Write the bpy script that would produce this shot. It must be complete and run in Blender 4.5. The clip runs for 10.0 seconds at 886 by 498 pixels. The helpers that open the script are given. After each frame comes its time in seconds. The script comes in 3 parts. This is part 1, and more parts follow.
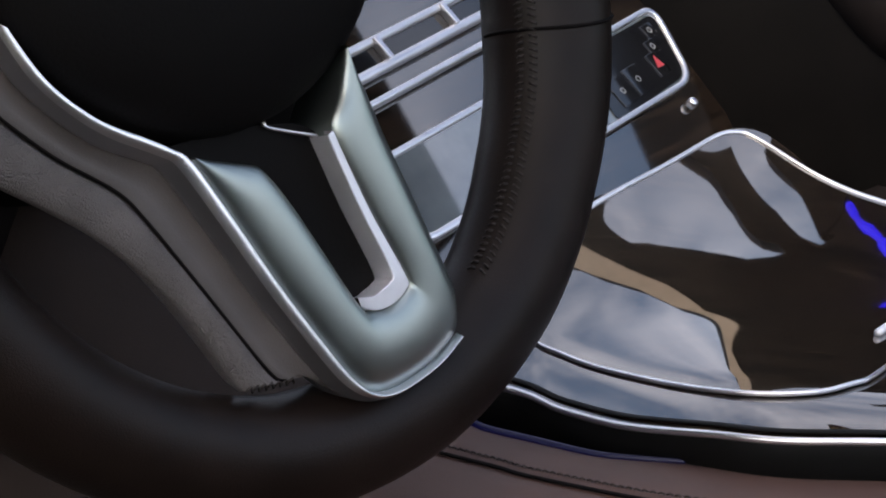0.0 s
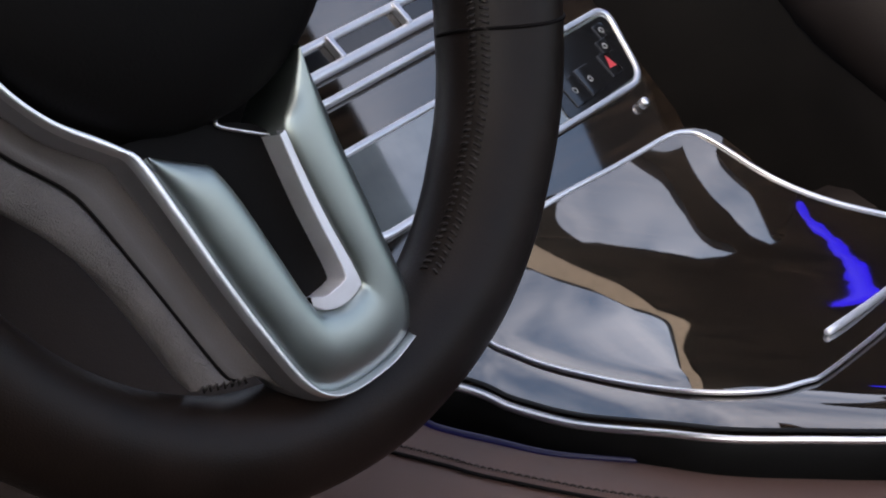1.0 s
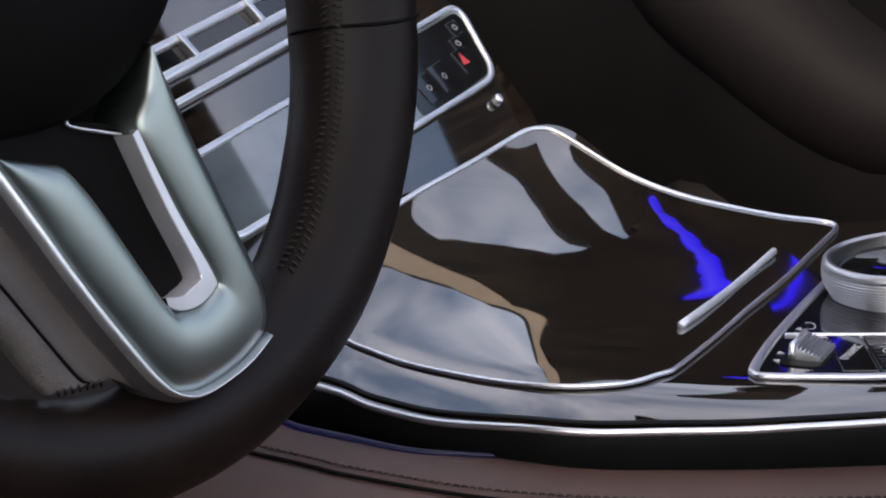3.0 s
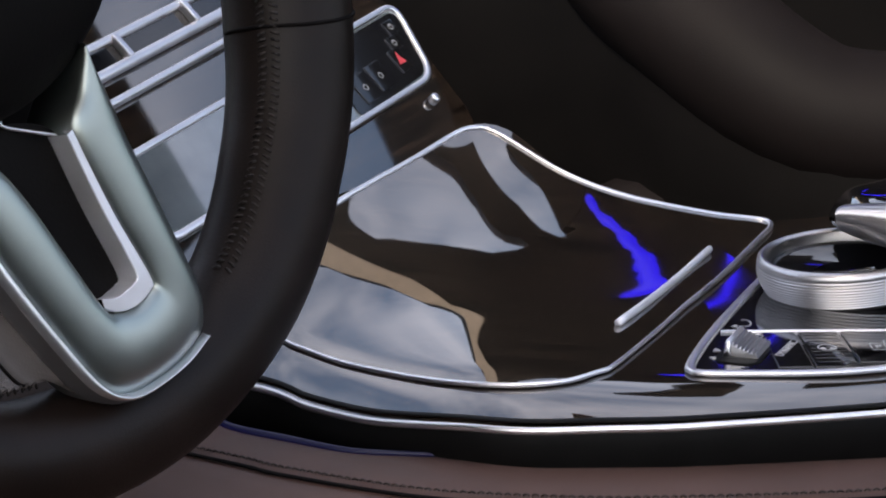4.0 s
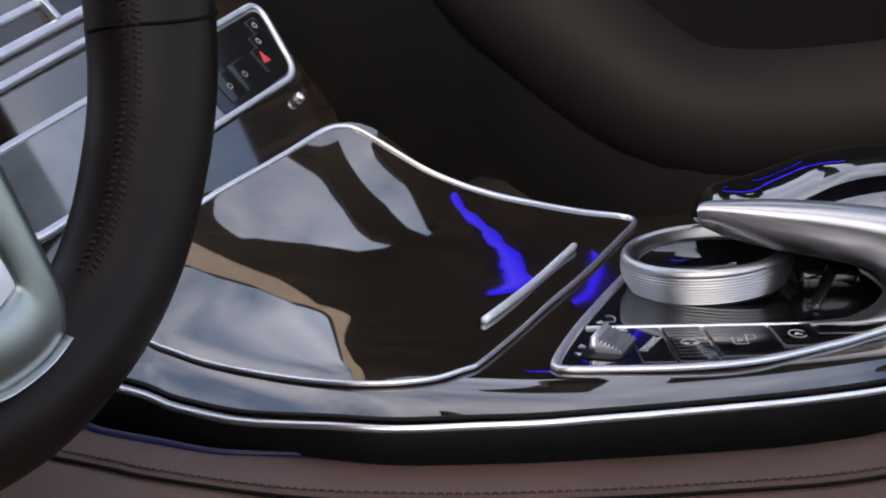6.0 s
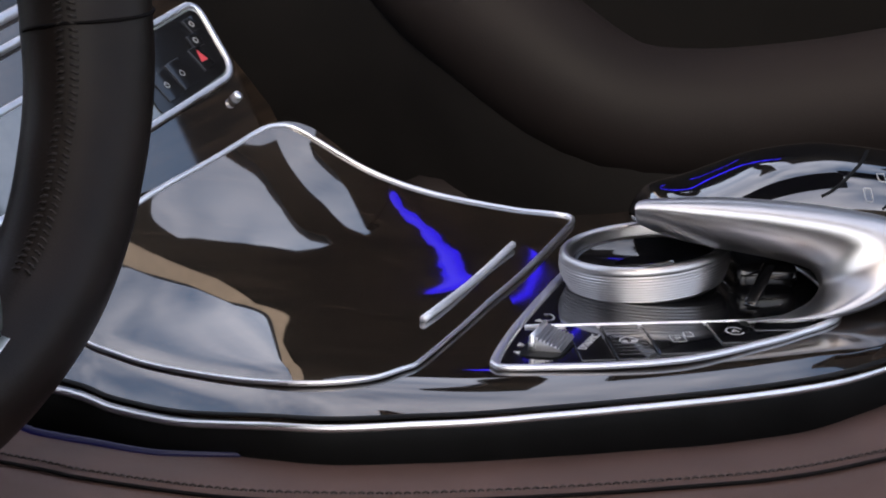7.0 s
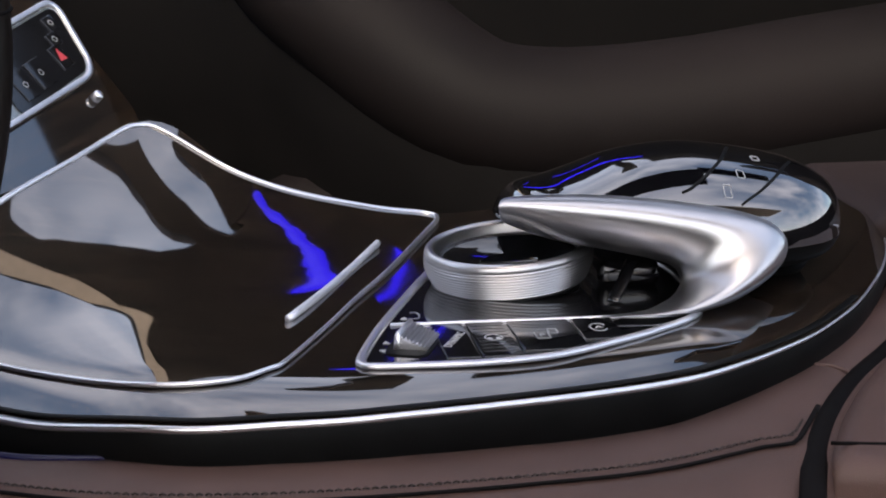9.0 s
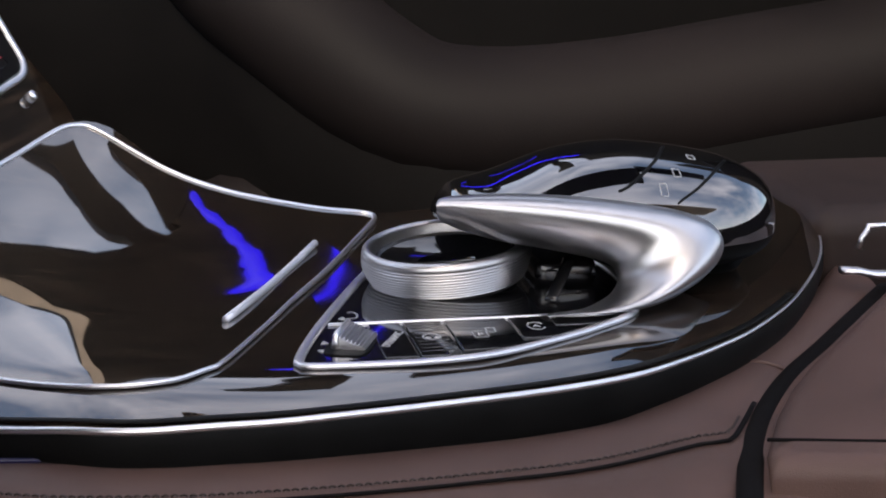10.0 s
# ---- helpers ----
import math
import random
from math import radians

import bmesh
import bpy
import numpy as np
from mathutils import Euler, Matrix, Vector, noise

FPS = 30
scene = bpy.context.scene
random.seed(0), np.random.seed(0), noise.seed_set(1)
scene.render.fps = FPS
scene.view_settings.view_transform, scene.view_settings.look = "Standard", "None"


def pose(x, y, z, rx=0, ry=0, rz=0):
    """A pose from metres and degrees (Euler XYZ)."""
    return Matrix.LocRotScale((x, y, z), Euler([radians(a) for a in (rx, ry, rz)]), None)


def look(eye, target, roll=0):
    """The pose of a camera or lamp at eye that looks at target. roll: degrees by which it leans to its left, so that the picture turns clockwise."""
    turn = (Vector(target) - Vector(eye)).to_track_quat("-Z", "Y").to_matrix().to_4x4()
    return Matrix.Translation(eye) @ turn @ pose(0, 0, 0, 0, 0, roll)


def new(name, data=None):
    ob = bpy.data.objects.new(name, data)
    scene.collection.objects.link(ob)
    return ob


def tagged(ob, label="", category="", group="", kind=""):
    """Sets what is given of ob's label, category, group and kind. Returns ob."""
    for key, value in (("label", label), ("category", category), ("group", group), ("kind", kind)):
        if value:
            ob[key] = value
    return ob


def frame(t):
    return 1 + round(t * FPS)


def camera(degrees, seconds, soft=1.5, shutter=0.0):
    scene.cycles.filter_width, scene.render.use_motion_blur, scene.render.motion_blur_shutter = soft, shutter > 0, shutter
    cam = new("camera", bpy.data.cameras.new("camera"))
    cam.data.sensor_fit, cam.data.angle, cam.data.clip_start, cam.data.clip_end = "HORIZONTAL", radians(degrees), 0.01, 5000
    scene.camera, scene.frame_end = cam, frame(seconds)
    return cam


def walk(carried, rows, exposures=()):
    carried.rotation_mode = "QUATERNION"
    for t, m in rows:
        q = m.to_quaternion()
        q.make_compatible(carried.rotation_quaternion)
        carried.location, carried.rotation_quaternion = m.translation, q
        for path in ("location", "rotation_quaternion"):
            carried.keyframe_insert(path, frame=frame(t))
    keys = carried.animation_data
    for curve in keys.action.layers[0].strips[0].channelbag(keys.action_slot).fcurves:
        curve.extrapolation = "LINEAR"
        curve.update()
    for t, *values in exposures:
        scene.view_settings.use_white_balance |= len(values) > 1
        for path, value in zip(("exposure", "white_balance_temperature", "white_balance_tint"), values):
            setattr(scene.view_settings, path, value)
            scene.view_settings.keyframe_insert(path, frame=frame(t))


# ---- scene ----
# ---- camera ----
cam = camera(26.73, 10.0, soft=2.0)
EYE = Vector((0.0, 0.0, 0.674))
# seconds, yaw, pitch, roll: a slow pan on a fixed head
PAN = [
    (0.0, 10.016, -12.408, -2.036),
    (0.5, 9.358, -12.439, -1.802),
    (1.0, 8.522, -12.470, -1.722),
    (1.5, 7.456, -12.521, -1.668),
    (2.0, 6.185, -12.581, -1.615),
    (2.5, 5.046, -12.624, -1.525),
    (4.0, 2.034, -12.730, -1.341),
    (4.5, 1.033, -12.772, -1.187),
    (5.0, -0.000, -12.798, -1.058),
    (5.5, -1.064, -12.822, -1.036),
    (6.0, -2.178, -12.855, -0.866),
    (7.5, -5.044, -12.928, -0.575),
    (8.0, -6.032, -12.941, -0.474),
    (8.5, -7.061, -12.965, -0.299),
    (9.0, -8.368, -12.982, -0.183),
    (9.5, -9.418, -12.999, -0.086),
    (10.0, -10.333, -13.000, 0.000),
]
walk(cam, [(t, pose(EYE.x, EYE.y, EYE.z, 90 + pitch, 0, yaw) @ pose(0, 0, 0, 0, 0, roll)) for t, yaw, pitch, roll in PAN], [(0.0, 1.54, 7400, 12), (10.0, 1.54, 7400, 12)])

# ---- light ----
world = bpy.data.worlds.new("sky")
scene.world = world
world.use_nodes = True
wn, wl = world.node_tree.nodes, world.node_tree.links
sky = wn.new("ShaderNodeTexSky")
sky.sky_type, sky.sun_disc = "NISHITA", False
sky.sun_elevation, sky.sun_rotation = radians(48), radians(200)
sky.air_density, sky.dust_density = 1.0, 2.0
coord = wn.new("ShaderNodeTexCoord")
cloud = wn.new("ShaderNodeTexNoise")
cloud.inputs["Scale"].default_value, cloud.inputs["Detail"].default_value = 3.2, 7
ramp = wn.new("ShaderNodeValToRGB")
ramp.color_ramp.elements[0].position, ramp.color_ramp.elements[1].position = 0.40, 0.80
mixc = wn.new("ShaderNodeMix")
mixc.data_type = "RGBA"
wl.new(coord.outputs["Generated"], cloud.inputs["Vector"])
wl.new(cloud.outputs["Fac"], ramp.inputs["Fac"])
wl.new(ramp.outputs["Color"], mixc.inputs[0])
wl.new(sky.outputs["Color"], mixc.inputs[6])
mixc.inputs[7].default_value = (5.9, 6.2, 7.5, 1)
wl.new(mixc.outputs[2], wn["Background"].inputs["Color"])
wn["Background"].inputs["Strength"].default_value = 0.13

sun = new("sun", bpy.data.lights.new("sun", "SUN"))
sun.data.energy, sun.data.angle, sun.data.color = 1.2, radians(12), (1.0, 0.95, 0.88)
sun.matrix_world = look((0, -3, 4), (0.25, 0.6, 0.5))


# ---- materials ----
def material(name, color, rough=0.5, metal=0.0, coat=0.0, spread=0.25, scale=60.0, bump=0.0, bump_scale=900.0, rough_var=0.12, spec=0.5, pebble=False):
    """A surface with variation at two scales: broad stains and fine grain with relief."""
    m = bpy.data.materials.new(name)
    m.use_nodes = True
    n, l = m.node_tree.nodes, m.node_tree.links
    p = n["Principled BSDF"]
    tc = n.new("ShaderNodeTexCoord")
    broad, fine = n.new("ShaderNodeTexNoise"), n.new("ShaderNodeTexNoise")
    for node, s, d in ((broad, scale, 3), (fine, bump_scale, 2)):
        node.inputs["Scale"].default_value, node.inputs["Detail"].default_value = s, d
        l.new(tc.outputs["Object"], node.inputs["Vector"])
    r = n.new("ShaderNodeValToRGB")
    lo, hi = 1 - spread, 1 + spread
    r.color_ramp.elements[0].color = (*[c * lo for c in color], 1)
    r.color_ramp.elements[1].color = (*[min(c * hi, 1) for c in color], 1)
    r.color_ramp.elements[0].position, r.color_ramp.elements[1].position = 0.3, 0.7
    l.new(broad.outputs["Fac"], r.inputs["Fac"])
    l.new(r.outputs["Color"], p.inputs["Base Color"])
    mr = n.new("ShaderNodeMapRange")
    mr.inputs["To Min"].default_value, mr.inputs["To Max"].default_value = rough * (1 - rough_var), rough * (1 + rough_var)
    l.new(broad.outputs["Fac"], mr.inputs["Value"])
    l.new(mr.outputs["Result"], p.inputs["Roughness"])
    p.inputs["Metallic"].default_value = metal
    p.inputs["Specular IOR Level"].default_value = spec
    p.inputs["Coat Weight"].default_value, p.inputs["Coat Roughness"].default_value = coat, 0.03
    if bump:
        b = n.new("ShaderNodeBump")
        b.inputs["Strength"].default_value, b.inputs["Distance"].default_value = bump, 0.0006
        if pebble:
            cell = n.new("ShaderNodeTexVoronoi")
            cell.inputs["Scale"].default_value = bump_scale
            l.new(tc.outputs["Object"], cell.inputs["Vector"])
            l.new(cell.outputs["Distance"], b.inputs["Height"])
            b.invert = True
        else:
            l.new(fine.outputs["Fac"], b.inputs["Height"])
        l.new(b.outputs["Normal"], p.inputs["Normal"])
    return m


def wood(name):
    """Dark high-gloss open-pore veneer: fine brown streaks along x under clear lacquer."""
    m = material(name, (0.016, 0.011, 0.009), rough=0.35, coat=1.0, scale=14)
    n, l = m.node_tree.nodes, m.node_tree.links
    p = n["Principled BSDF"]
    tc = n.new("ShaderNodeTexCoord")
    mp = n.new("ShaderNodeMapping")
    mp.inputs["Scale"].default_value = (14, 420, 420)
    g = n.new("ShaderNodeTexNoise")
    g.inputs["Scale"].default_value, g.inputs["Detail"].default_value, g.inputs["Distortion"].default_value = 1.0, 5, 0.4
    r = n.new("ShaderNodeValToRGB")
    r.color_ramp.elements[0].color, r.color_ramp.elements[1].color = (0.007, 0.005, 0.004, 1), (0.044, 0.028, 0.018, 1)
    r.color_ramp.elements[0].position, r.color_ramp.elements[1].position = 0.42, 0.75
    l.new(tc.outputs["Object"], mp.inputs["Vector"])
    l.new(mp.outputs["Vector"], g.inputs["Vector"])
    l.new(g.outputs["Fac"], r.inputs["Fac"])
    l.new(r.outputs["Color"], p.inputs["Base Color"])
    p.inputs["Coat IOR"].default_value = 2.45
    p.inputs["Specular IOR Level"].default_value = 0.0
    return m


def glow(name, color, strength):
    m = bpy.data.materials.new(name)
    m.use_nodes = True
    p = m.node_tree.nodes["Principled BSDF"]
    p.inputs["Base Color"].default_value = (0.004, 0.004, 0.006, 1)
    p.inputs["Emission Color"].default_value = (*color, 1)
    p.inputs["Emission Strength"].default_value = strength
    return m


VENEER = wood("dark_veneer")
CHROME = material("satin_chrome", (0.95, 0.94, 0.97), rough=0.34, metal=1.0, spread=0.04, scale=90)
SATIN = material("matt_chrome", (0.93, 0.93, 0.96), rough=0.58, metal=1.0, spread=0.04, scale=90)
SILVER = material("satin_silver", (0.335, 0.38, 0.365), rough=0.36, metal=1.0, spread=0.05, scale=50, bump=0.05, bump_scale=2600)
ALU = material("brushed_aluminium", (0.60, 0.59, 0.60), rough=0.33, metal=1.0, spread=0.06, scale=60, bump=0.06, bump_scale=2400)
BLACK = material("satin_black_plastic", (0.005, 0.005, 0.005), rough=0.48, spec=0.08, spread=0.2, bump=0.1, bump_scale=1500)
GLOSS = material("gloss_black_plastic", (0.006, 0.006, 0.007), rough=0.07, coat=0.6, spread=0.2, rough_var=0.3)
# grey base stands in for sky reflected in the gloss panel
GREYGLASS = material("grey_reflection_cover", (0.150, 0.170, 0.175), rough=0.14, coat=1.0, spread=0.15)
GREYGLASS.node_tree.nodes["Principled BSDF"].inputs["Coat IOR"].default_value = 2.4
RIM = material("smooth_black_leather", (0.0088, 0.0054, 0.0042), rough=0.42, spread=0.3, scale=45, bump=0.2, bump_scale=1900, spec=0.2)
FLANK = material("smooth_grey_plastic", (0.078, 0.068, 0.065), rough=0.45, spread=0.15, scale=40, bump=0.15, bump_scale=1800)
GRAIN = material("grained_black_leather", (0.104, 0.093, 0.090), rough=0.50, spread=0.22, scale=70, bump=0.7, bump_scale=2100, pebble=True)
BROWN = material("brown_nappa_leather", (0.094, 0.054, 0.045), rough=0.52, spread=0.16, scale=22, bump=0.3, bump_scale=2200, spec=0.3)
SEAT = material("dark_brown_seat_leather", (0.0072, 0.0053, 0.0052), rough=0.68, spread=0.25, scale=9, bump=0.2, bump_scale=900, spec=0.12)
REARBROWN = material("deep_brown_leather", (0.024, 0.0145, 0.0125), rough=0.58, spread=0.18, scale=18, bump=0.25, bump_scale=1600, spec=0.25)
THREAD = material("brown_thread", (0.035, 0.022, 0.018), rough=0.7, spread=0.2, scale=500)
DARKTHREAD = material("dark_thread", (0.016, 0.011, 0.009), rough=0.7, spread=0.2, scale=500)
# near-black, for strips that stand for shade in seams and gaps
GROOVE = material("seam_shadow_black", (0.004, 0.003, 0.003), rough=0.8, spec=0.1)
PRINT = material("white_print", (0.45, 0.45, 0.45), rough=0.5, spread=0.05)
RED = material("red_button_print", (0.55, 0.05, 0.06), rough=0.4, spread=0.1)
CARPET = material("black_carpet", (0.012, 0.011, 0.011), rough=0.95, spread=0.4, scale=200, bump=0.6, bump_scale=700)
HEADLINER = material("beige_headliner", (0.42, 0.34, 0.27), rough=0.9, spread=0.08, scale=30, bump=0.3)
DASH = material("dark_brown_dashboard_skin", (0.034, 0.024, 0.020), rough=0.6, spread=0.2, scale=25, bump=0.3, bump_scale=1600, spec=0.2)
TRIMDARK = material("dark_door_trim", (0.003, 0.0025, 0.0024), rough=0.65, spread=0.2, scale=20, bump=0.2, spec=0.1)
CONCRETE = material("pale_concrete", (0.34, 0.33, 0.31), rough=0.85, spread=0.2, scale=2, bump=0.3, bump_scale=60)
PADGLASS = material("gloss_black_touch_glass", (0.004, 0.004, 0.005), rough=0.06, coat=1.0, spread=0.2, rough_var=0.2)
PADGLASS.node_tree.nodes["Principled BSDF"].inputs["Coat IOR"].default_value = 2.4
DIMBLUE = glow("dim_blue_led", (0.01, 0.006, 0.55), 0.014)
BLUE = glow("blue_ambient_led", (0.018, 0.008, 1.0), 1.05)


# ---- mesh helpers ----
HARD = {}


def part(name, bm, mat, parent=None, label="", smooth=True):
    hard = HARD.pop(id(bm), "")
    smooth = smooth and hard != "flat"
    bmesh.ops.recalc_face_normals(bm, faces=bm.faces)
    me = bpy.data.meshes.new(name)
    bm.to_mesh(me)
    bm.free()
    for f in me.polygons:
        f.use_smooth = smooth
    me.materials.append(mat)
    ob = new(name, me)
    ob.parent = parent
    if hard == "weighted":
        ob.modifiers.new("even_shading", "WEIGHTED_NORMAL").weight = 100
    return tagged(ob, label)


def thing(name, label, category, group="", kind="", at=None):
    ob = new(name)
    ob.empty_display_size = 0.02
    if at is not None:
        ob.matrix_world = at
    return tagged(ob, label, category, group, kind)


def curve(points, n, closed=False):
    """n points evenly spaced along a smooth curve through the points."""
    p = [Vector(q) for q in points]
    k = len(p)
    fine = []
    for i in range(k if closed else k - 1):
        a, b, c, d = (p[(i + j) % k] if closed else p[min(max(i + j, 0), k - 1)] for j in (-1, 0, 1, 2))
        for s in range(16):
            u = s / 16
            fine.append(0.5 * ((2 * b) + (c - a) * u + (2 * a - 5 * b + 4 * c - d) * u * u + (3 * b - a - 3 * c + d) * u ** 3))
    fine.append(p[0].copy() if closed else p[-1])
    length = [0.0]
    for q, r in zip(fine, fine[1:]):
        length.append(length[-1] + (r - q).length)
    out, j = [], 0
    for i in range(n):
        want = length[-1] * i / (n if closed else n - 1)
        while j < len(fine) - 2 and length[j + 1] < want:
            j += 1
        span = length[j + 1] - length[j]
        out.append(fine[j].lerp(fine[j + 1], (want - length[j]) / span if span else 0))
    return out


def grid(rows, around=False, along=False, caps=False):
    """A mesh through rows of points; around closes each row, along joins the last row to the first."""
    bm = bmesh.new()
    v = [[bm.verts.new(p) for p in r] for r in rows]
    m = len(rows[0])
    for i in range(len(rows) if along else len(rows) - 1):
        for j in range(m if around else m - 1):
            a, b, c, d = v[i][j], v[i][(j + 1) % m], v[(i + 1) % len(v)][(j + 1) % m], v[(i + 1) % len(v)][j]
            bm.faces.new((a, b, c, d))
    if caps and around:
        bm.faces.new(v[0])
        bm.faces.new(v[-1])
    return bm


def sweep(path, section, up=Vector((0, 0, 1)), closed=False, size=None, caps=True):
    """Carries a closed section (side, height) along a path; up(i) or a vector gives the height's way."""
    rows = []
    n = len(path)
    for i, p in enumerate(path):
        a, b = path[(i - 1) % n if closed else max(i - 1, 0)], path[(i + 1) % n if closed else min(i + 1, n - 1)]
        t = (b - a).normalized()
        w = up(i) if callable(up) else up
        side = t.cross(w).normalized()
        h = side.cross(t)
        s = size(i) if size else (1, 1)
        rows.append([p + side * x * s[0] + h * y * s[1] for x, y in section])
    return grid(rows, around=True, along=closed, caps=caps and not closed)


def ring(a, b=None, n=10, power=2.0):
    b = b or a
    out = []
    for i in range(n):
        c, s = math.cos(2 * math.pi * i / n), math.sin(2 * math.pi * i / n)
        out.append((a * math.copysign(abs(c) ** (2 / power), c), b * math.copysign(abs(s) ** (2 / power), s)))
    return out


def slab(outline, depth, bevel=0.0, segments=2):
    """An upright plate: an outline (x, y) of straight or curved sides, its back at z = 0, its face at z = depth."""
    bm = bmesh.new()
    f = bm.faces.new([bm.verts.new((x, y, 0)) for x, y in outline])
    r = bmesh.ops.extrude_face_region(bm, geom=[f])
    top = [g for g in r["geom"] if isinstance(g, bmesh.types.BMVert)]
    bmesh.ops.translate(bm, verts=top, vec=(0, 0, depth))
    if bevel:
        s = set(top)
        edges = [e for e in bm.edges if e.verts[0] in s and e.verts[1] in s]
        bmesh.ops.bevel(bm, geom=edges, offset=bevel, segments=segments, affect="EDGES", profile=0.5)
    HARD[id(bm)] = "weighted" if bevel else "flat"
    return bm


def block(x0, x1, y0, y1, z0, z1, bevel=0.0, segments=2):
    bm = bmesh.new()
    bmesh.ops.create_cube(bm, size=1)
    for v in bm.verts:
        v.co = ((x0 + x1) / 2 + v.co.x * (x1 - x0), (y0 + y1) / 2 + v.co.y * (y1 - y0), (z0 + z1) / 2 + v.co.z * (z1 - z0))
    if bevel:
        bmesh.ops.bevel(bm, geom=bm.edges[:], offset=bevel, segments=segments, affect="EDGES", profile=0.5)
    HARD[id(bm)] = "weighted" if bevel else "flat"
    return bm


def lathe(profile, n=48, caps=True):
    return grid([[Vector((r * math.cos(2 * math.pi * i / n), r * math.sin(2 * math.pi * i / n), z)) for i in range(n)] for r, z in profile], around=True, caps=caps)


def moved(bm, m):
    bmesh.ops.transform(bm, matrix=m, verts=bm.verts)
    return bm


def text_mesh(words, size):
    """Flat lettering in Blender's own font, as a bmesh centred on the origin."""
    fc = bpy.data.curves.new("letters", "FONT")
    fc.body, fc.size, fc.align_x, fc.align_y, fc.extrude = words, size, "CENTER", "CENTER", 0.00008
    ob = new("letters", fc)
    me = bpy.data.meshes.new_from_object(ob.evaluated_get(bpy.context.evaluated_depsgraph_get()))
    bpy.data.objects.remove(ob)
    bm = bmesh.new()
    bm.from_mesh(me)
    return bm


def clamp(v, a=0.0, b=1.0):
    return min(max(v, a), b)


def smooth(v):
    v = clamp(v)
    return v * v * (3 - 2 * v)


def between(x, table):
    """Straight-line look-up in (key, value) pairs."""
    for (a, p), (b, q) in zip(table, table[1:]):
        if x <= b:
            return p + (q - p) * clamp((x - a) / (b - a))
    return table[-1][1]


# ---- the console's form ----
NEAR = [(-0.1677, 0.6473), (-0.0917, 0.6194), (-0.0668, 0.5998), (-0.0381, 0.5741), (-0.0020, 0.5503), (0.0332, 0.5472), (0.0683, 0.5491),
        (0.1235, 0.5595), (0.1645, 0.5741), (0.1907, 0.5912), (0.2182, 0.6143), (0.2352, 0.6326), (0.2573, 0.6617), (0.2799, 0.6993), (0.2943, 0.7271), (0.3052, 0.7524), (0.3142, 0.7798), (0.3187, 0.8063)]
FAR = [(-0.1639, 0.7715), (-0.0824, 0.7230), (-0.0126, 0.8070), (0.0253, 0.7940), (0.0541, 0.7934), (0.0872, 0.8024), (0.1076, 0.8113),
       (0.160, 0.828), (0.220, 0.842), (0.270, 0.848), (0.300, 0.840), (0.3151, 0.8250), (0.3187, 0.8063)]
LEVEL = 0.500
near_edge = curve([(x, y, 0) for x, y in NEAR], 110)
NEAR_LINE = [(p.x, p.y) for p in curve([(x, y, 0) for x, y in NEAR], 700)]


def positive(v, ease=0.012):
    """v where it is above nought, else nought, with an eased turn."""
    return (v + math.sqrt(v * v + ease * ease)) / 2


def form_z(x, y):
    """The console's broad form: flat behind, rolled off towards its near front corner, swept up towards the dashboard."""
    x = -0.075 + positive(x + 0.075, 0.02)
    roll = 4.38 * positive(0.3315 - 0.8727 * x - 0.4882 * y, 0.011) ** 2.32 + 2.0 * positive(-0.012 - x) * positive(0.72 - y)
    rise = 0.050 * smooth((0.13 - x) / 0.15) * max(0.0, (y - 0.63) / 0.2) ** 2
    return LEVEL + 0.030 * smooth((0.06 - x) / 0.20) - roll + rise


def edge_z(x):
    return form_z(x, between(x, NEAR_LINE)) - 0.0065 - 0.0015 * smooth((x - 0.1) / 0.1)


def top_z(x, y):
    """Height of the console's upper skin: the broad form with a rolled near shoulder."""
    ny = between(x, NEAR_LINE)
    return form_z(x, y) - (form_z(x, ny) - edge_z(x)) * clamp((ny + 0.028 - y) / 0.028, 0, 1.5) ** 1.65


def skin(points, n, lift=0.0, closed=False):
    c = curve([(x, y, 0) for x, y in points], n, closed)
    return [Vector((p.x, p.y, top_z(p.x, p.y) + lift)) for p in c]


UP = Vector((0, 0, 1))
far_edge = curve([(x, y, 0) for x, y in FAR], 110)

# centre console
console = thing("centre_console", "dark glossy wood veneer centre console with chrome edge", "centre console")
rows = []
for a, b in zip(near_edge, far_edge):
    row = []
    for j in range(37):
        q = a.lerp(b, j / 36)
        row.append(Vector((q.x, q.y, top_z(q.x, q.y))))
    rows.append(row)
part("veneer_top", grid(rows), VENEER, console, "dark brown high-gloss wood veneer")
outline = [Vector((p.x, p.y, edge_z(p.x))) for p in near_edge] + [Vector((p.x, p.y, top_z(p.x, p.y))) for p in far_edge[-2:20:-1] if p.x > 0.15]
part("edge_trim", sweep(outline, ring(0.0011, 0.0013, 12), size=lambda i: (1.0 - 0.5 * smooth((outline[i].x - 0.14) / 0.10),) * 2), CHROME, console, "thin bright chrome edge strip")
# black strip laid on the skin in place of a shaded gap
gap = [Vector((p.x, p.y + 0.0042, top_z(p.x, p.y + 0.0042))) for p in near_edge[:84]]
part("shadow_gap", sweep(gap, ring(0.0021, 0.0005, 8)), BLACK, console, "black strip for the shaded gap inside the chrome edge")
rows = []
for dz, out in ((-0.0008, 0.0006), (-0.003, 0.0012), (-0.008, 0.0012), (-0.013, -0.0002), (-0.03, -0.006)):
    row = []
    for i, p in enumerate(outline):
        a, b = outline[max(i - 1, 0)], outline[min(i + 1, len(outline) - 1)]
        t = (b - a).normalized()
        row.append(p + Vector((t.y, -t.x, 0)) * out + Vector((0, 0, dz)))
    rows.append(row)
part("side_band", grid(rows), BLACK, console, "satin black plastic band below the chrome edge")

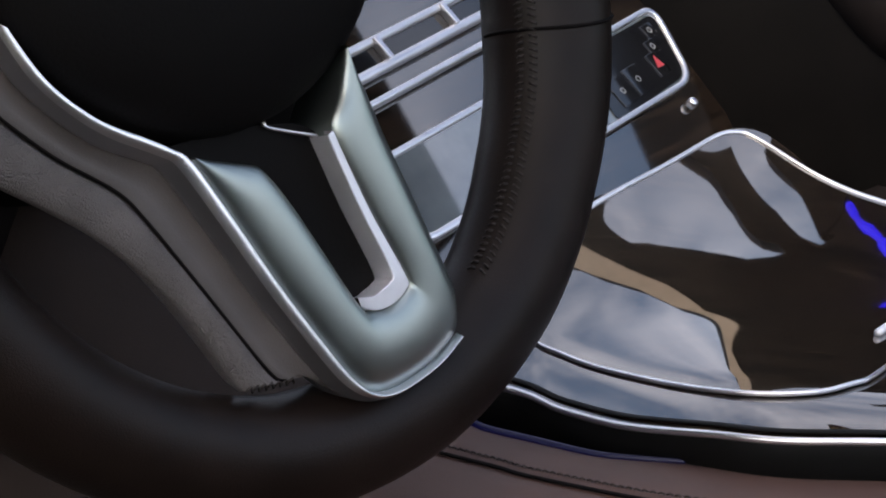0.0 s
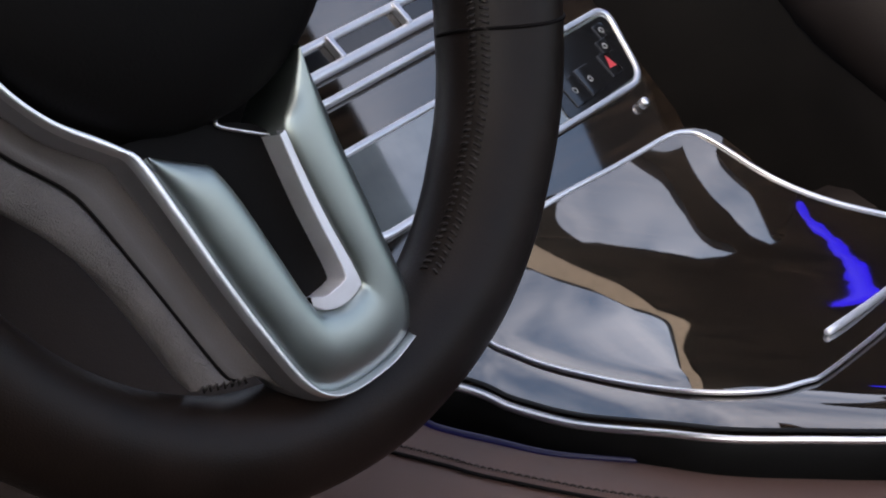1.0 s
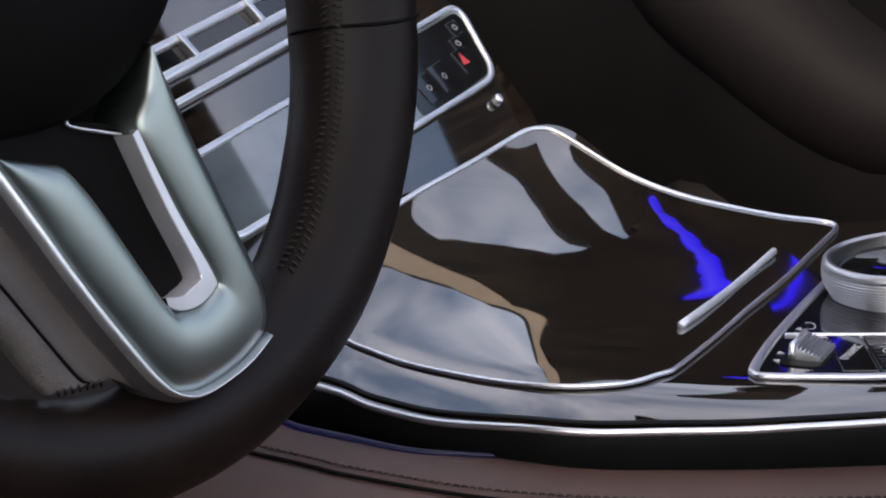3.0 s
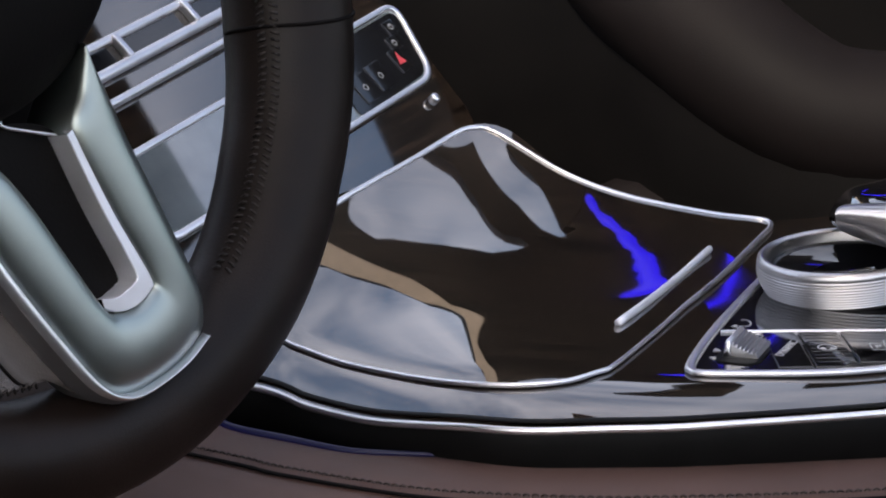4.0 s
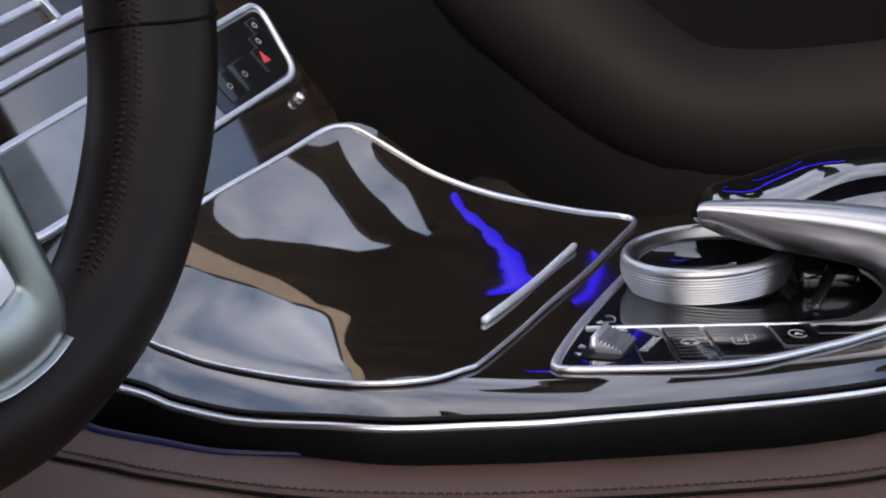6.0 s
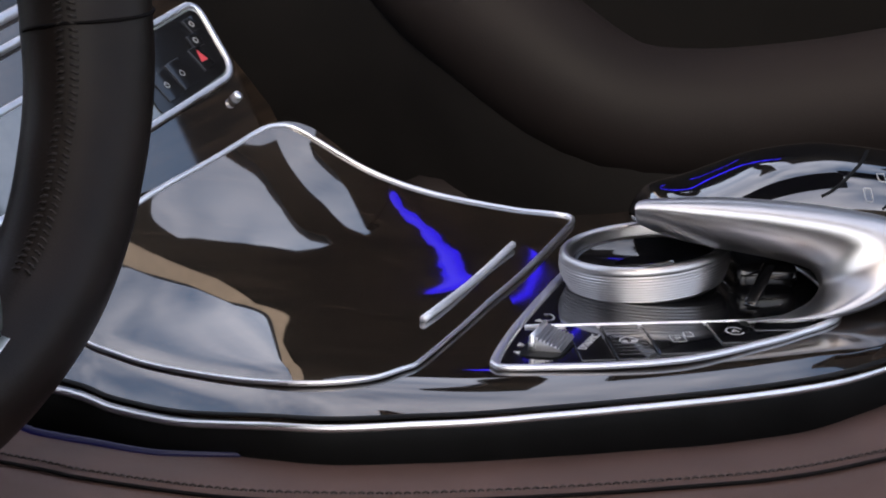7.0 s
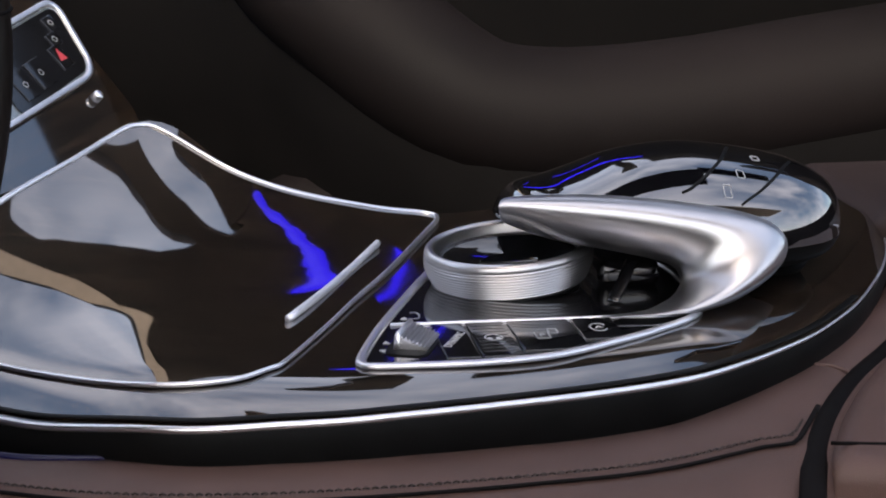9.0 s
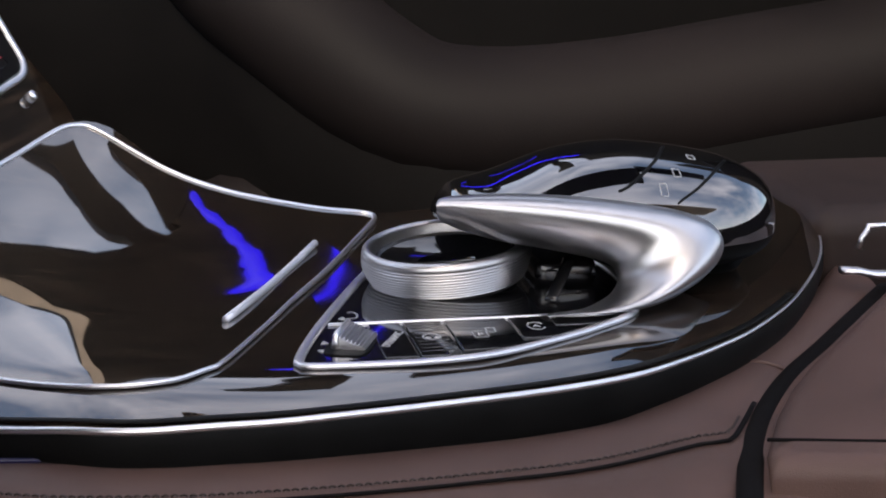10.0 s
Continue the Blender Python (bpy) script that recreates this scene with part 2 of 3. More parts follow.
# storage lid in the console
LID = [(-0.0937, 0.6831), (-0.0730, 0.7151), (-0.0448, 0.7587), (-0.0223, 0.7932), (-0.0126, 0.8019), (-0.0039, 0.8021), (0.0253, 0.7888),
       (0.0541, 0.7882), (0.0872, 0.7969), (0.1077, 0.8055), (0.1149, 0.8000), (0.1068, 0.7713), (0.0838, 0.7065), (0.0610, 0.6539),
       (0.0359, 0.5896), (0.0279, 0.5773), (0.0169, 0.5693), (-0.0010, 0.5686), (-0.0190, 0.5771), (-0.0479, 0.6022), (-0.0686, 0.6223),
       (-0.0832, 0.6380), (-0.1037, 0.6719)]
lid = thing("storage_lid", "glossy dark wood veneer lid with chrome frame over the console compartment", "compartment lid")
rim_line = skin(LID, 260, 0.0012, True)
mid = Vector((0.005, 0.70, 0))
rows = []
for k in range(0, 29):
    row = []
    for p in rim_line:
        q = mid.lerp(Vector((p.x, p.y, 0)), (k + 0.01) / 28.01)
        row.append(Vector((q.x, q.y, top_z(q.x, q.y) + 0.0012)))
    rows.append(row)
bm = grid(rows, around=True)
part("lid_panel", bm, VENEER, lid)
part("lid_frame", sweep(rim_line, ring(0.0011, 0.0013, 12), closed=True, size=lambda i: (0.68 + 0.32 * smooth((rim_line[i].y - 0.62) / 0.10),) * 2), CHROME, lid, "slim chrome frame")
bar = curve([(0.0383, 0.6342, 0.5030), (0.060, 0.685, 0.5034), (0.0812, 0.7349, 0.5062)], 14)
part("grip_bar", sweep(bar, ring(0.0013, 0.0014, 14, 2.4)), SATIN, lid, "straight chrome grip bar")

# ---- steering wheel ----
WHEEL = Matrix(((0.6202, -0.0329, 0.7837, -0.1342), (0.7659, 0.2410, -0.5961, 0.4851), (-0.1693, 0.9700, 0.1746, 0.6327), (0, 0, 0, 1)))
wheel = thing("steering_wheel", "black leather steering wheel with a satin silver double spoke", "steering wheel", at=WHEEL)
RIM_R = [(-180, 0.121), (-90, 0.121), (-65, 0.1195), (-42, 0.1165), (-22, 0.1120), (0, 0.1100), (25, 0.1105), (180, 0.121)]
RIM_W = [(-180, 0.0165), (-90, 0.0165), (-42, 0.0180), (0, 0.0200), (25, 0.0200), (180, 0.0165)]
rim_path, rim_size = [], []
for i in range(160):
    a = -180 + 360 * i / 160
    r = between(a, RIM_R)
    rim_path.append(Vector((r * math.cos(radians(a)), r * math.sin(radians(a)), 0)))
    rim_size.append(between(a, RIM_W))
part("rim", sweep(rim_path, ring(1, 1.0, 28), closed=True, size=lambda i: (rim_size[i], rim_size[i])), RIM, wheel, "thick rim wrapped in smooth black leather")


def rim_point(angle, turn, lift=0.0):
    """A point on the rim: angle round the wheel, turn round the tube (0 outward, 90 to the driver)."""
    r, w = between(angle, RIM_R), between(angle, RIM_W) + lift
    c = r + w * math.cos(radians(turn))
    return Vector((c * math.cos(radians(angle)), c * math.sin(radians(angle)), w * math.sin(radians(turn))))


# cross seam in the rim's leather and the laced seam along its inside
seam = [rim_point(1.5 + 6 * smooth((140 - t) / 190) - 2, t, 0.0002) for t in range(-60, 205, 8)]
part("cross_seam", sweep(seam, ring(0.0006, 0.0006, 6), up=lambda i: Vector((0, 0.2, 1))), GROOVE, wheel)
bm = bmesh.new()
for k in range(58):
    a = -46 + 1.25 * k
    for turn, slant in ((147, 7), (159, -7)):
        s = sweep([rim_point(a + 0.25, turn - slant * 0.5, 0.0001), rim_point(a + 0.5, turn, 0.0006), rim_point(a + 0.75, turn + slant * 0.5, 0.0001)], ring(0.00045, 0.0004, 5))
        me = bpy.data.meshes.new("stitch")
        s.to_mesh(me)
        s.free()
        bm.from_mesh(me)
        bpy.data.meshes.remove(me)
part("lacing", bm, DARKTHREAD, wheel, "dark brown laced stitching")["kind"] = "stuff"

# hub cover: a dark domed cap
hub = []
for k in range(14):
    a = radians(90 * k / 13)
    hub.append((0.0695 * math.cos(a) ** 0.8 if k < 13 else 0.0005, 0.000 + 0.020 * math.sin(a)))
bm = lathe([(0.066, -0.030), (0.0695, -0.010)] + hub, 64)
part("airbag_cover", moved(bm, pose(-0.026, 0.032, 0) @ Matrix.Diagonal((0.98, 1.0, 1, 1))), TRIMDARK, wheel, "dark smooth airbag cover")

# silver double spoke: left and right arms joined at the foot, round a slot
OUTER = [(0.0235, -0.0102), (0.0326, -0.0238), (0.0429, -0.0405), (0.0530, -0.0578), (0.0636, -0.0770), (0.0652, -0.0850), (0.0636, -0.0908), (0.0546, -0.0984),
         (0.0412, -0.1048), (0.0318, -0.1060), (0.0240, -0.1020), (0.0135, -0.0910), (-0.0014, -0.0750), (-0.0154, -0.0574), (-0.0275, -0.0436)]
INNER = [(0.0232, -0.0120), (0.0222, -0.0230), (0.0196, -0.0346), (0.0312, -0.0547), (0.0439, -0.0733), (0.0440, -0.0771), (0.0385, -0.0814), (0.0323, -0.0828),
         (0.0274, -0.0815), (0.0151, -0.0664), (0.0041, -0.0529), (-0.0040, -0.0451), (-0.0086, -0.0439), (-0.0262, -0.0428)]
N = 90
o = curve([(x, y, 0) for x, y in OUTER], N)
q = curve([(x, y, 0) for x, y in INNER], N)
rows = []
for f, z in ((0.0, -0.012), (0.0, 0.0035), (0.03, 0.0058), (0.12, 0.0082), (0.3, 0.0096), (0.5, 0.0100), (0.7, 0.0098), (0.86, 0.0092), (0.955, 0.0083), (1.0, 0.0066), (1.0, -0.012)):
    rows.append([a.lerp(b, f) + Vector((0, 0, z)) for a, b in zip(o, q)])
part("spoke", grid(rows), SILVER, wheel, "satin silver double spoke")
FACE = [(0.0192, -0.0338), (0.0312, -0.0547), (0.0439, -0.0733), (0.0440, -0.0771), (0.0385, -0.0814), (0.0323, -0.0828), (0.0274, -0.0815)]
DEEP = [(0.0172, -0.0352), (0.0275, -0.0540), (0.0385, -0.0718), (0.0380, -0.0752), (0.0350, -0.0772), (0.0318, -0.0790), (0.0262, -0.0792)]
a, b = curve([(x, y, 0.0078) for x, y in FACE], 60), curve([(x, y, 0.0082) for x, y in DEEP], 60)
part("slot_lip", grid([[p + Vector((0, 0, -0.004)) for p in a], a] + [[p.lerp(r, f) for p, r in zip(a, b)] for f in (0.04, 0.3, 0.7, 0.96)] + [b, [p + Vector((0, 0, -0.0008)) for p in b], [p + Vector((0, 0, -0.010)) for p in b]]), SATIN, wheel, "polished bright lip round the slot")
bm = slab([(p.x, p.y) for p in curve([(x, y, 0) for x, y in ((-0.030, -0.040), (-0.0262, -0.0428), (-0.0040, -0.0451), (0.0151, -0.0664), (0.0274, -0.0815), (0.0385, -0.0800), (0.0430, -0.0745), (0.0300, -0.0530), (0.0200, -0.0340), (0.0010, -0.0325))], 60, True)], 0.001)
part("slot_insert", moved(bm, pose(0, 0, -0.0012)), TRIMDARK, wheel, "dark matt insert in the spoke slot")
top_lip = curve([(0.0012, -0.0315, 0.0006), (0.0022, -0.0331, 0.0006), (0.0100, -0.0340, 0.0008), (0.0184, -0.0348, 0.0016)], 16)
part("slot_lip", sweep(top_lip, ring(0.0005, 0.0008, 6)), CHROME, wheel, "thin bright edge at the top of the slot")
RIDGE_IN = [(0.0634, -0.0908), (0.0544, -0.0982), (0.0412, -0.1046), (0.0325, -0.1058), (0.0240, -0.1020), (0.0128, -0.0910), (-0.0017, -0.0750), (-0.0157, -0.0580), (-0.0278, -0.0439), (-0.0334, -0.0411), (-0.0403, -0.0388), (-0.0532, -0.0351), (-0.0640, -0.0294), (-0.0715, -0.0231), (-0.0790, -0.0140)]
RIDGE_OUT = [(0.0638, -0.0912), (0.0550, -0.0990), (0.0415, -0.1060), (0.0316, -0.1078), (0.0205, -0.1042), (0.0088, -0.0938), (-0.0060, -0.0778), (-0.0200, -0.0614), (-0.0334, -0.0465), (-0.0392, -0.0438), (-0.0528, -0.0402), (-0.0653, -0.0334), (-0.0743, -0.0264), (-0.0790, -0.0206), (-0.0850, -0.0120)]
a, b = curve([(x, y, 0.0094) for x, y in RIDGE_IN], 100), curve([(x, y, 0.0040) for x, y in RIDGE_OUT], 100)
c = [p.lerp(r, 0.62) + Vector((0, 0, 0.0022)) for p, r in zip(a, b)]
part("edge_face", grid([[p + Vector((0.001, 0.001, -0.004)) for p in a], a] + [[p.lerp(r, f) + Vector((0, 0, 0.0007 * math.sin(math.pi * f))) for p, r in zip(a, c)] for f in (0.12, 0.3, 0.5, 0.7, 0.88)] + [c]), CHROME, wheel, "bright chamfered silver edge")
part("edge_side", grid([c] + [[p.lerp(r, f) for p, r in zip(c, b)] for f in (0.1, 0.5, 0.9)] + [b, [p + Vector((0.001, 0.001, -0.010)) for p in b]]), ALU, wheel, "chamfered silver edge side")
# leather-covered lower spoke
L_IN = [(0.0130, -0.1000), (0.0054, -0.0965), (-0.0053, -0.0824), (-0.0175, -0.0675), (-0.0310, -0.0508), (-0.0376, -0.0467), (-0.0491, -0.0435), (-0.0617, -0.0369), (-0.0723, -0.0292), (-0.0850, -0.0150)]
L_MID = [(0.0060, -0.1010), (0.0007, -0.0978), (-0.0212, -0.0743), (-0.0370, -0.0577), (-0.0452, -0.0511), (-0.0618, -0.0435), (-0.0769, -0.0342), (-0.0900, -0.0240)]
L_OUT = [(-0.0060, -0.1035), (-0.0178, -0.0890), (-0.0296, -0.0770), (-0.0445, -0.0661), (-0.0572, -0.0591), (-0.0756, -0.0512), (-0.0900, -0.0450)]
a, b, c = (curve([(x, y, 0) for x, y in t], 50) for t in (L_IN, L_MID, L_OUT))
e = curve([(x, y, 0.0030) for x, y in RIDGE_OUT[4:]], 50)
part("spoke_flank", grid([e, [p + Vector((0, 0, 0.0008)) for p in a], [p.lerp(r, 0.5) + Vector((0, 0, 0.0009)) for p, r in zip(a, b)], [p.lerp(r, 0.94) + Vector((0, 0, 0.0009)) for p, r in zip(a, b)],
                          [p + Vector((0, 0, 0.0006)) for p in b], [p + Vector((0, 0, -0.010)) for p in b]]), FLANK, wheel, "smooth dark grey plastic flank")
part("flank_seam", sweep([p + Vector((0, 0, 0.0007)) for p in b], ring(0.0005, 0.0004, 6)), GROOVE, wheel, "thin dark seam")
part("spoke_leather", grid([[p + Vector((0, 0, -0.008)) for p in b], [p.lerp(r, 0.03) + Vector((0, 0, -0.0004)) for p, r in zip(b, c)], [p.lerp(r, 0.12) + Vector((0, 0, 0.0012)) for p, r in zip(b, c)], [p.lerp(r, 0.5) + Vector((0, 0, 0.0010)) for p, r in zip(b, c)],
                            [p.lerp(r, 0.9) + Vector((0, 0, -0.0012)) for p, r in zip(b, c)], [p.lerp(r, 0.98) + Vector((0, 0, -0.0035)) for p, r in zip(b, c)], [p.lerp(r, 0.55) + Vector((0, 0, -0.014)) for p, r in zip(b, c)]]), GRAIN, wheel, "grained black leather wrap")
bm = bmesh.new()
for k in range(7):
    x = -0.0065 + 0.0023 * k
    s = sweep([Vector((x, -0.1035 + 0.0003 * k, 0.0006)), Vector((x + 0.0012, -0.1022 + 0.0003 * k, 0.0014)), Vector((x + 0.0022, -0.1036 + 0.0003 * k, 0.0006))], ring(0.00045, 0.00045, 5))
    me = bpy.data.meshes.new("stitch")
    s.to_mesh(me)
    s.free()
    bm.from_mesh(me)
    bpy.data.meshes.remove(me)
part("spoke_stitching", bm, DARKTHREAD, wheel)["kind"] = "stuff"
# hub and spokes stand proud of the rim, towards the driver
PROUD = Matrix.Translation((WHEEL.inverted() @ EYE) * 0.03) @ Matrix.Scale(0.97, 4)
for ob in wheel.children:
    if ob.name.split(".")[0] not in ("rim", "cross_seam", "lacing"):
        ob.data.transform(PROUD)
column = thing("steering_column", "black steering column cover behind the wheel", "steering column", at=WHEEL)
part("column_cover", lathe([(0.030, -0.33), (0.045, -0.20), (0.050, -0.034), (0.020, -0.030)], 32), TRIMDARK, column)

# ---- dashboard stack ----
STACK = Matrix(((0.499, -0.612, 0.613, -0.0135), (0.855, 0.234, -0.463, 0.8287), (0.140, 0.755, 0.640, 0.5409), (0, 0, 0, 1)))
stack = thing("dashboard_stack", "sloping glossy veneer dashboard stack above the console", "dashboard", at=STACK)
bm = slab([(-0.208, -0.006), (0.004, -0.001), (0.009, 0.012), (0.011, 0.060), (0.012, 0.15), (-0.208, 0.15)], 0.012)
part("stack_panel", moved(bm, pose(0, 0, -0.014)), VENEER, stack, "dark glossy veneer panel")


part("end_cover", moved(slab([(-0.50, -0.10), (-0.2085, -0.06), (-0.2085, 0.15), (-0.50, 0.15)], 0.012, 0.003), pose(0, 0, -0.016)), DASH, stack, "dark matt end cover")


def frame_line(corners, r):
    """A closed line round a polygon's corners, each one rounded by r."""
    pts, k = [], len(corners)
    for i, p in enumerate(corners):
        p, a, b = Vector((*p, 0)), Vector((*corners[i - 1], 0)), Vector((*corners[(i + 1) % k], 0))
        d, e = p + (a - p).normalized() * r, p + (b - p).normalized() * r
        for j in range(7):
            u = j / 6
            pts.append(d * (1 - u) ** 2 + p * 2 * u * (1 - u) + e * u * u)
    return [q for a, b in zip(pts, pts[1:] + pts[:1]) for q in [a] + [a.lerp(b, f / 4) for f in (1, 2, 3) if (b - a).length > 2 * r]]


climate = thing("climate_panel", "glossy climate control panel, reflected sky put in as grey, in a satin chrome frame", "control panel", at=STACK)
fr = frame_line([(-0.200, 0.0195), (0.0005, 0.0318), (0.0115, 0.0705), (-0.200, 0.0545)], 0.0100)
part("panel_frame", sweep([p + Vector((0, 0, 0.0004)) for p in fr], ring(0.0016, 0.0014, 10, 3), closed=True), CHROME, climate, "satin chrome frame")
bm = slab([(p.x, p.y) for p in fr], 0.0015)
part("panel_face", moved(bm, pose(0, 0, -0.0012)), GREYGLASS, climate, "gloss cover, its sky reflection put in as grey")
part("button_field", moved(slab([(p.x, p.y) for p in frame_line([(-0.062, 0.0285), (-0.0015, 0.0345), (0.0080, 0.0675), (-0.050, 0.0630)], 0.0070)], 0.0006), pose(0, 0, 0.0003)), GLOSS, climate, "gloss black button field")
for k, (x, y, w, h) in enumerate(((-0.046, 0.040, 0.012, 0.014), (-0.032, 0.042, 0.012, 0.014), (-0.013, 0.0446, 0.009, 0.012), (-0.0085, 0.0530, 0.008, 0.007), (-0.0030, 0.0605, 0.008, 0.007))):
    bt = part("button", moved(block(-w / 2, w / 2, -h / 2, h / 2, 0, 0.0011, 0.0004), pose(x, y, 0.0004, 0, 0, 5)), GLOSS, climate, "gloss black push button")
    if k == 2:
        part("button_print", moved(slab([(-0.0026, -0.003), (0.0026, -0.003), (0.0, 0.0032)], 0.0002), pose(x, y + 0.001, 0.0016)), RED, bt, "red triangle mark")
    else:
        ringlet = curve([(x + 0.0014 * math.cos(a), y + 0.0014 * math.sin(a), 0.0016) for a in (0, 1.57, 3.14, 4.71)], 14, True)
        part("button_print", sweep(ringlet, ring(0.00022, 0.0001, 5), closed=True), PRINT, bt)
for v, w0 in ((0.0801, 0.0017), (0.0915, 0.0022), (0.1031, 0.0019), (0.124, 0.0019)):
    part("trim_rail", sweep([Vector((-0.206 + 0.211 * i / 8, v + 0.085 * (-0.066 + 0.211 * i / 8), 0.0012)) for i in range(9)], ring(w0, 0.0024, 10, 3)), CHROME, stack, "satin chrome bar")
vent = thing("air_vent", "dark recessed air vent with vertical vanes", "air vent", at=STACK)
part("vent_recess", moved(block(-0.205, 0.0, 0.1045, 0.1145, -0.001, 0.0012, 0.0004), pose(0, 0, 0, 0, 0, 4.9)), GLOSS, vent)
for k in range(4):
    part("vane", moved(block(-0.0015, 0.0015, -0.005, 0.006, 0.001, 0.005, 0.0005), pose(-0.200 + 0.045 * k, 0.0925 + 0.0038 * k, 0, 0, 0, 4.9)), CHROME, vent, "satin metal vane")
key = thing("slot_button", "small satin metal button on the veneer", "button", at=STACK)
part("cap", moved(lathe([(0.0030, -0.002), (0.0030, 0.0015), (0.0022, 0.0026), (0.0003, 0.0028)], 20), pose(-0.0097, 0.0218, 0) @ Matrix.Scale(0.8, 4)), CHROME, key)
under = thing("dashboard_underside", "dark lower dashboard trim beside the stack", "dashboard trim", kind="structure")
part("lower_panel", block(-0.62, -0.24, 0.45, 1.5, 0.30, 0.62, 0.03), RIM, under)
part("knee_panel", block(-0.64, -0.18, 0.92, 0.98, 0.0, 0.60, 0.02), RIM, under)

# ---- control panel on the console ----
PZ = LEVEL + 0.0006
panel = thing("control_panel", "gloss black switch panel in a bright chrome surround", "control panel")
PL = [(0.0585, 0.5835), (0.0640, 0.6060), (0.0745, 0.6390), (0.0962, 0.6990), (0.110, 0.7300), (0.150, 0.7380), (0.188, 0.7150), (0.192, 0.660), (0.184, 0.6270), (0.1644, 0.6080), (0.1518, 0.5990), (0.1247, 0.5832), (0.0990, 0.5780), (0.0711, 0.5784), (0.0620, 0.5795)]
pl = curve([(x, y, PZ) for x, y in PL], 120, True)
bm = slab([(p.x, p.y) for p in pl], 0.0012)
part("panel_base", moved(bm, pose(0, 0, LEVEL - 0.0004)), GLOSS, panel)
part("surround", sweep([p + Vector((0, 0, 0.0002)) for p in pl], ring(0.0018, 0.0010, 12, 3), closed=True), CHROME, panel, "bright chrome surround")
part("divider", sweep([Vector((0.0735 + 0.0105 * i, 0.6275 - 0.0002 * i, LEVEL + 0.0010)) for i in range(11)], ring(0.0009, 0.0008, 8, 3)), CHROME, panel, "slim chrome divider")
# row of keys
SWITCHES = ((0.0872, 0.0985, "text"), (0.0995, 0.1130, "car"), (0.1142, 0.1360, "camera"), (0.1372, 0.1520, "stop"))
for x0, x1, what in SWITCHES:
    y0 = 0.5845 + 0.55 * max(0, (x0 + x1) / 2 - 0.116)
    k = part("key", block(x0, x1, y0 - 0.002, 0.6248, LEVEL + 0.0004, LEVEL + 0.0015, 0.0004), GLOSS, panel, "gloss black key")
    cx, cy, cz = (x0 + x1) / 2, (y0 + 0.6275) / 2 - 0.002, LEVEL + 0.0016
    if what == "text":
        part("key_print", moved(text_mesh("DYNAMIC", 0.0042), pose(cx, cy, cz, 0, 0, 66)), PRINT, k, "white word on the key", smooth=False)
    elif what == "camera":
        part("key_print", moved(text_mesh("P", 0.0046), pose(cx - 0.0018, cy - 0.002, cz)), PRINT, k, smooth=False)
        loop = frame_line([(cx - 0.0042, cy - 0.0056), (cx + 0.0006, cy - 0.0056), (cx + 0.0006, cy + 0.0020), (cx - 0.0042, cy + 0.0020)], 0.0007)
        part("key_outline", sweep([p + Vector((0, 0, cz)) for p in loop], ring(0.00025, 0.0001, 5), closed=True), PRINT, k)
        loop = frame_line([(cx + 0.0012, cy), (cx + 0.0042, cy), (cx + 0.0042, cy + 0.0056), (cx + 0.0012, cy + 0.0056)], 0.0007)
        part("key_outline", sweep([p + Vector((0, 0, cz)) for p in loop], ring(0.0003, 0.0001, 5), closed=True), PRINT, k)
    elif what == "car":
        loop = curve([(cx + 0.0030 * math.cos(a), cy + 0.0042 * math.sin(a) * (1 if math.sin(a) > 0 else 0.6), cz) for a in (0, 0.8, 1.57, 2.4, 3.14, 4.0, 4.71, 5.5)], 30, True)
        part("key_outline", sweep(loop, ring(0.0003, 0.0001, 5), closed=True), PRINT, k)
        for dx in (-0.0015, 0.0015):
            part("key_outline", moved(slab(ring(0.0009, 0.0014, 10), 0.0002), pose(cx + dx, cy - 0.0014, cz)), PRINT, k)
        for j in range(9):
            part("ridge", block(x0 + 0.001, x1 - 0.001, 0.5875 + 0.0040 * j, 0.5887 + 0.0040 * j, LEVEL + 0.0012, LEVEL + 0.0016, 0.0002), GLOSS, k)
    else:
        loop = curve([(cx + 0.0030 * math.cos(a), cy + 0.0048 * math.sin(a), cz) for a in (0.5, 1.2, 2.0, 3.0, 4.0, 5.0, 5.8)], 30)
        part("key_outline", sweep(loop, ring(0.0003, 0.0001, 5)), PRINT, k)
        part("key_print", moved(text_mesh("A", 0.0042), pose(cx, cy, cz)), PRINT, k, smooth=False)
for dy, tip in ((0.003, 1), (-0.004, -1)):
    part("arrow_mark", moved(slab([(-0.0014, 0), (0.0014, 0), (0, 0.0036 * tip)], 0.0002), pose(0.0685 + 0.001 * tip, 0.601 + dy, LEVEL + 0.0009)), PRINT, panel, smooth=False)
back = curve([(0.0805, 0.6372, 0), (0.0822, 0.6372, 0), (0.0850, 0.6380, 0), (0.0859, 0.6422, 0), (0.0850, 0.6457, 0), (0.0829, 0.6457, 0)], 26)
part("return_mark", sweep([p + Vector((-0.0005, -0.002, LEVEL + 0.0010)) for p in back], ring(0.0003, 0.0001, 5)), PRINT, panel)
part("return_mark", moved(slab([(0, -0.0022), (0, 0.0022), (-0.0022, 0)], 0.0002), pose(0.0802, 0.6352, LEVEL + 0.0009)), PRINT, panel, smooth=False)
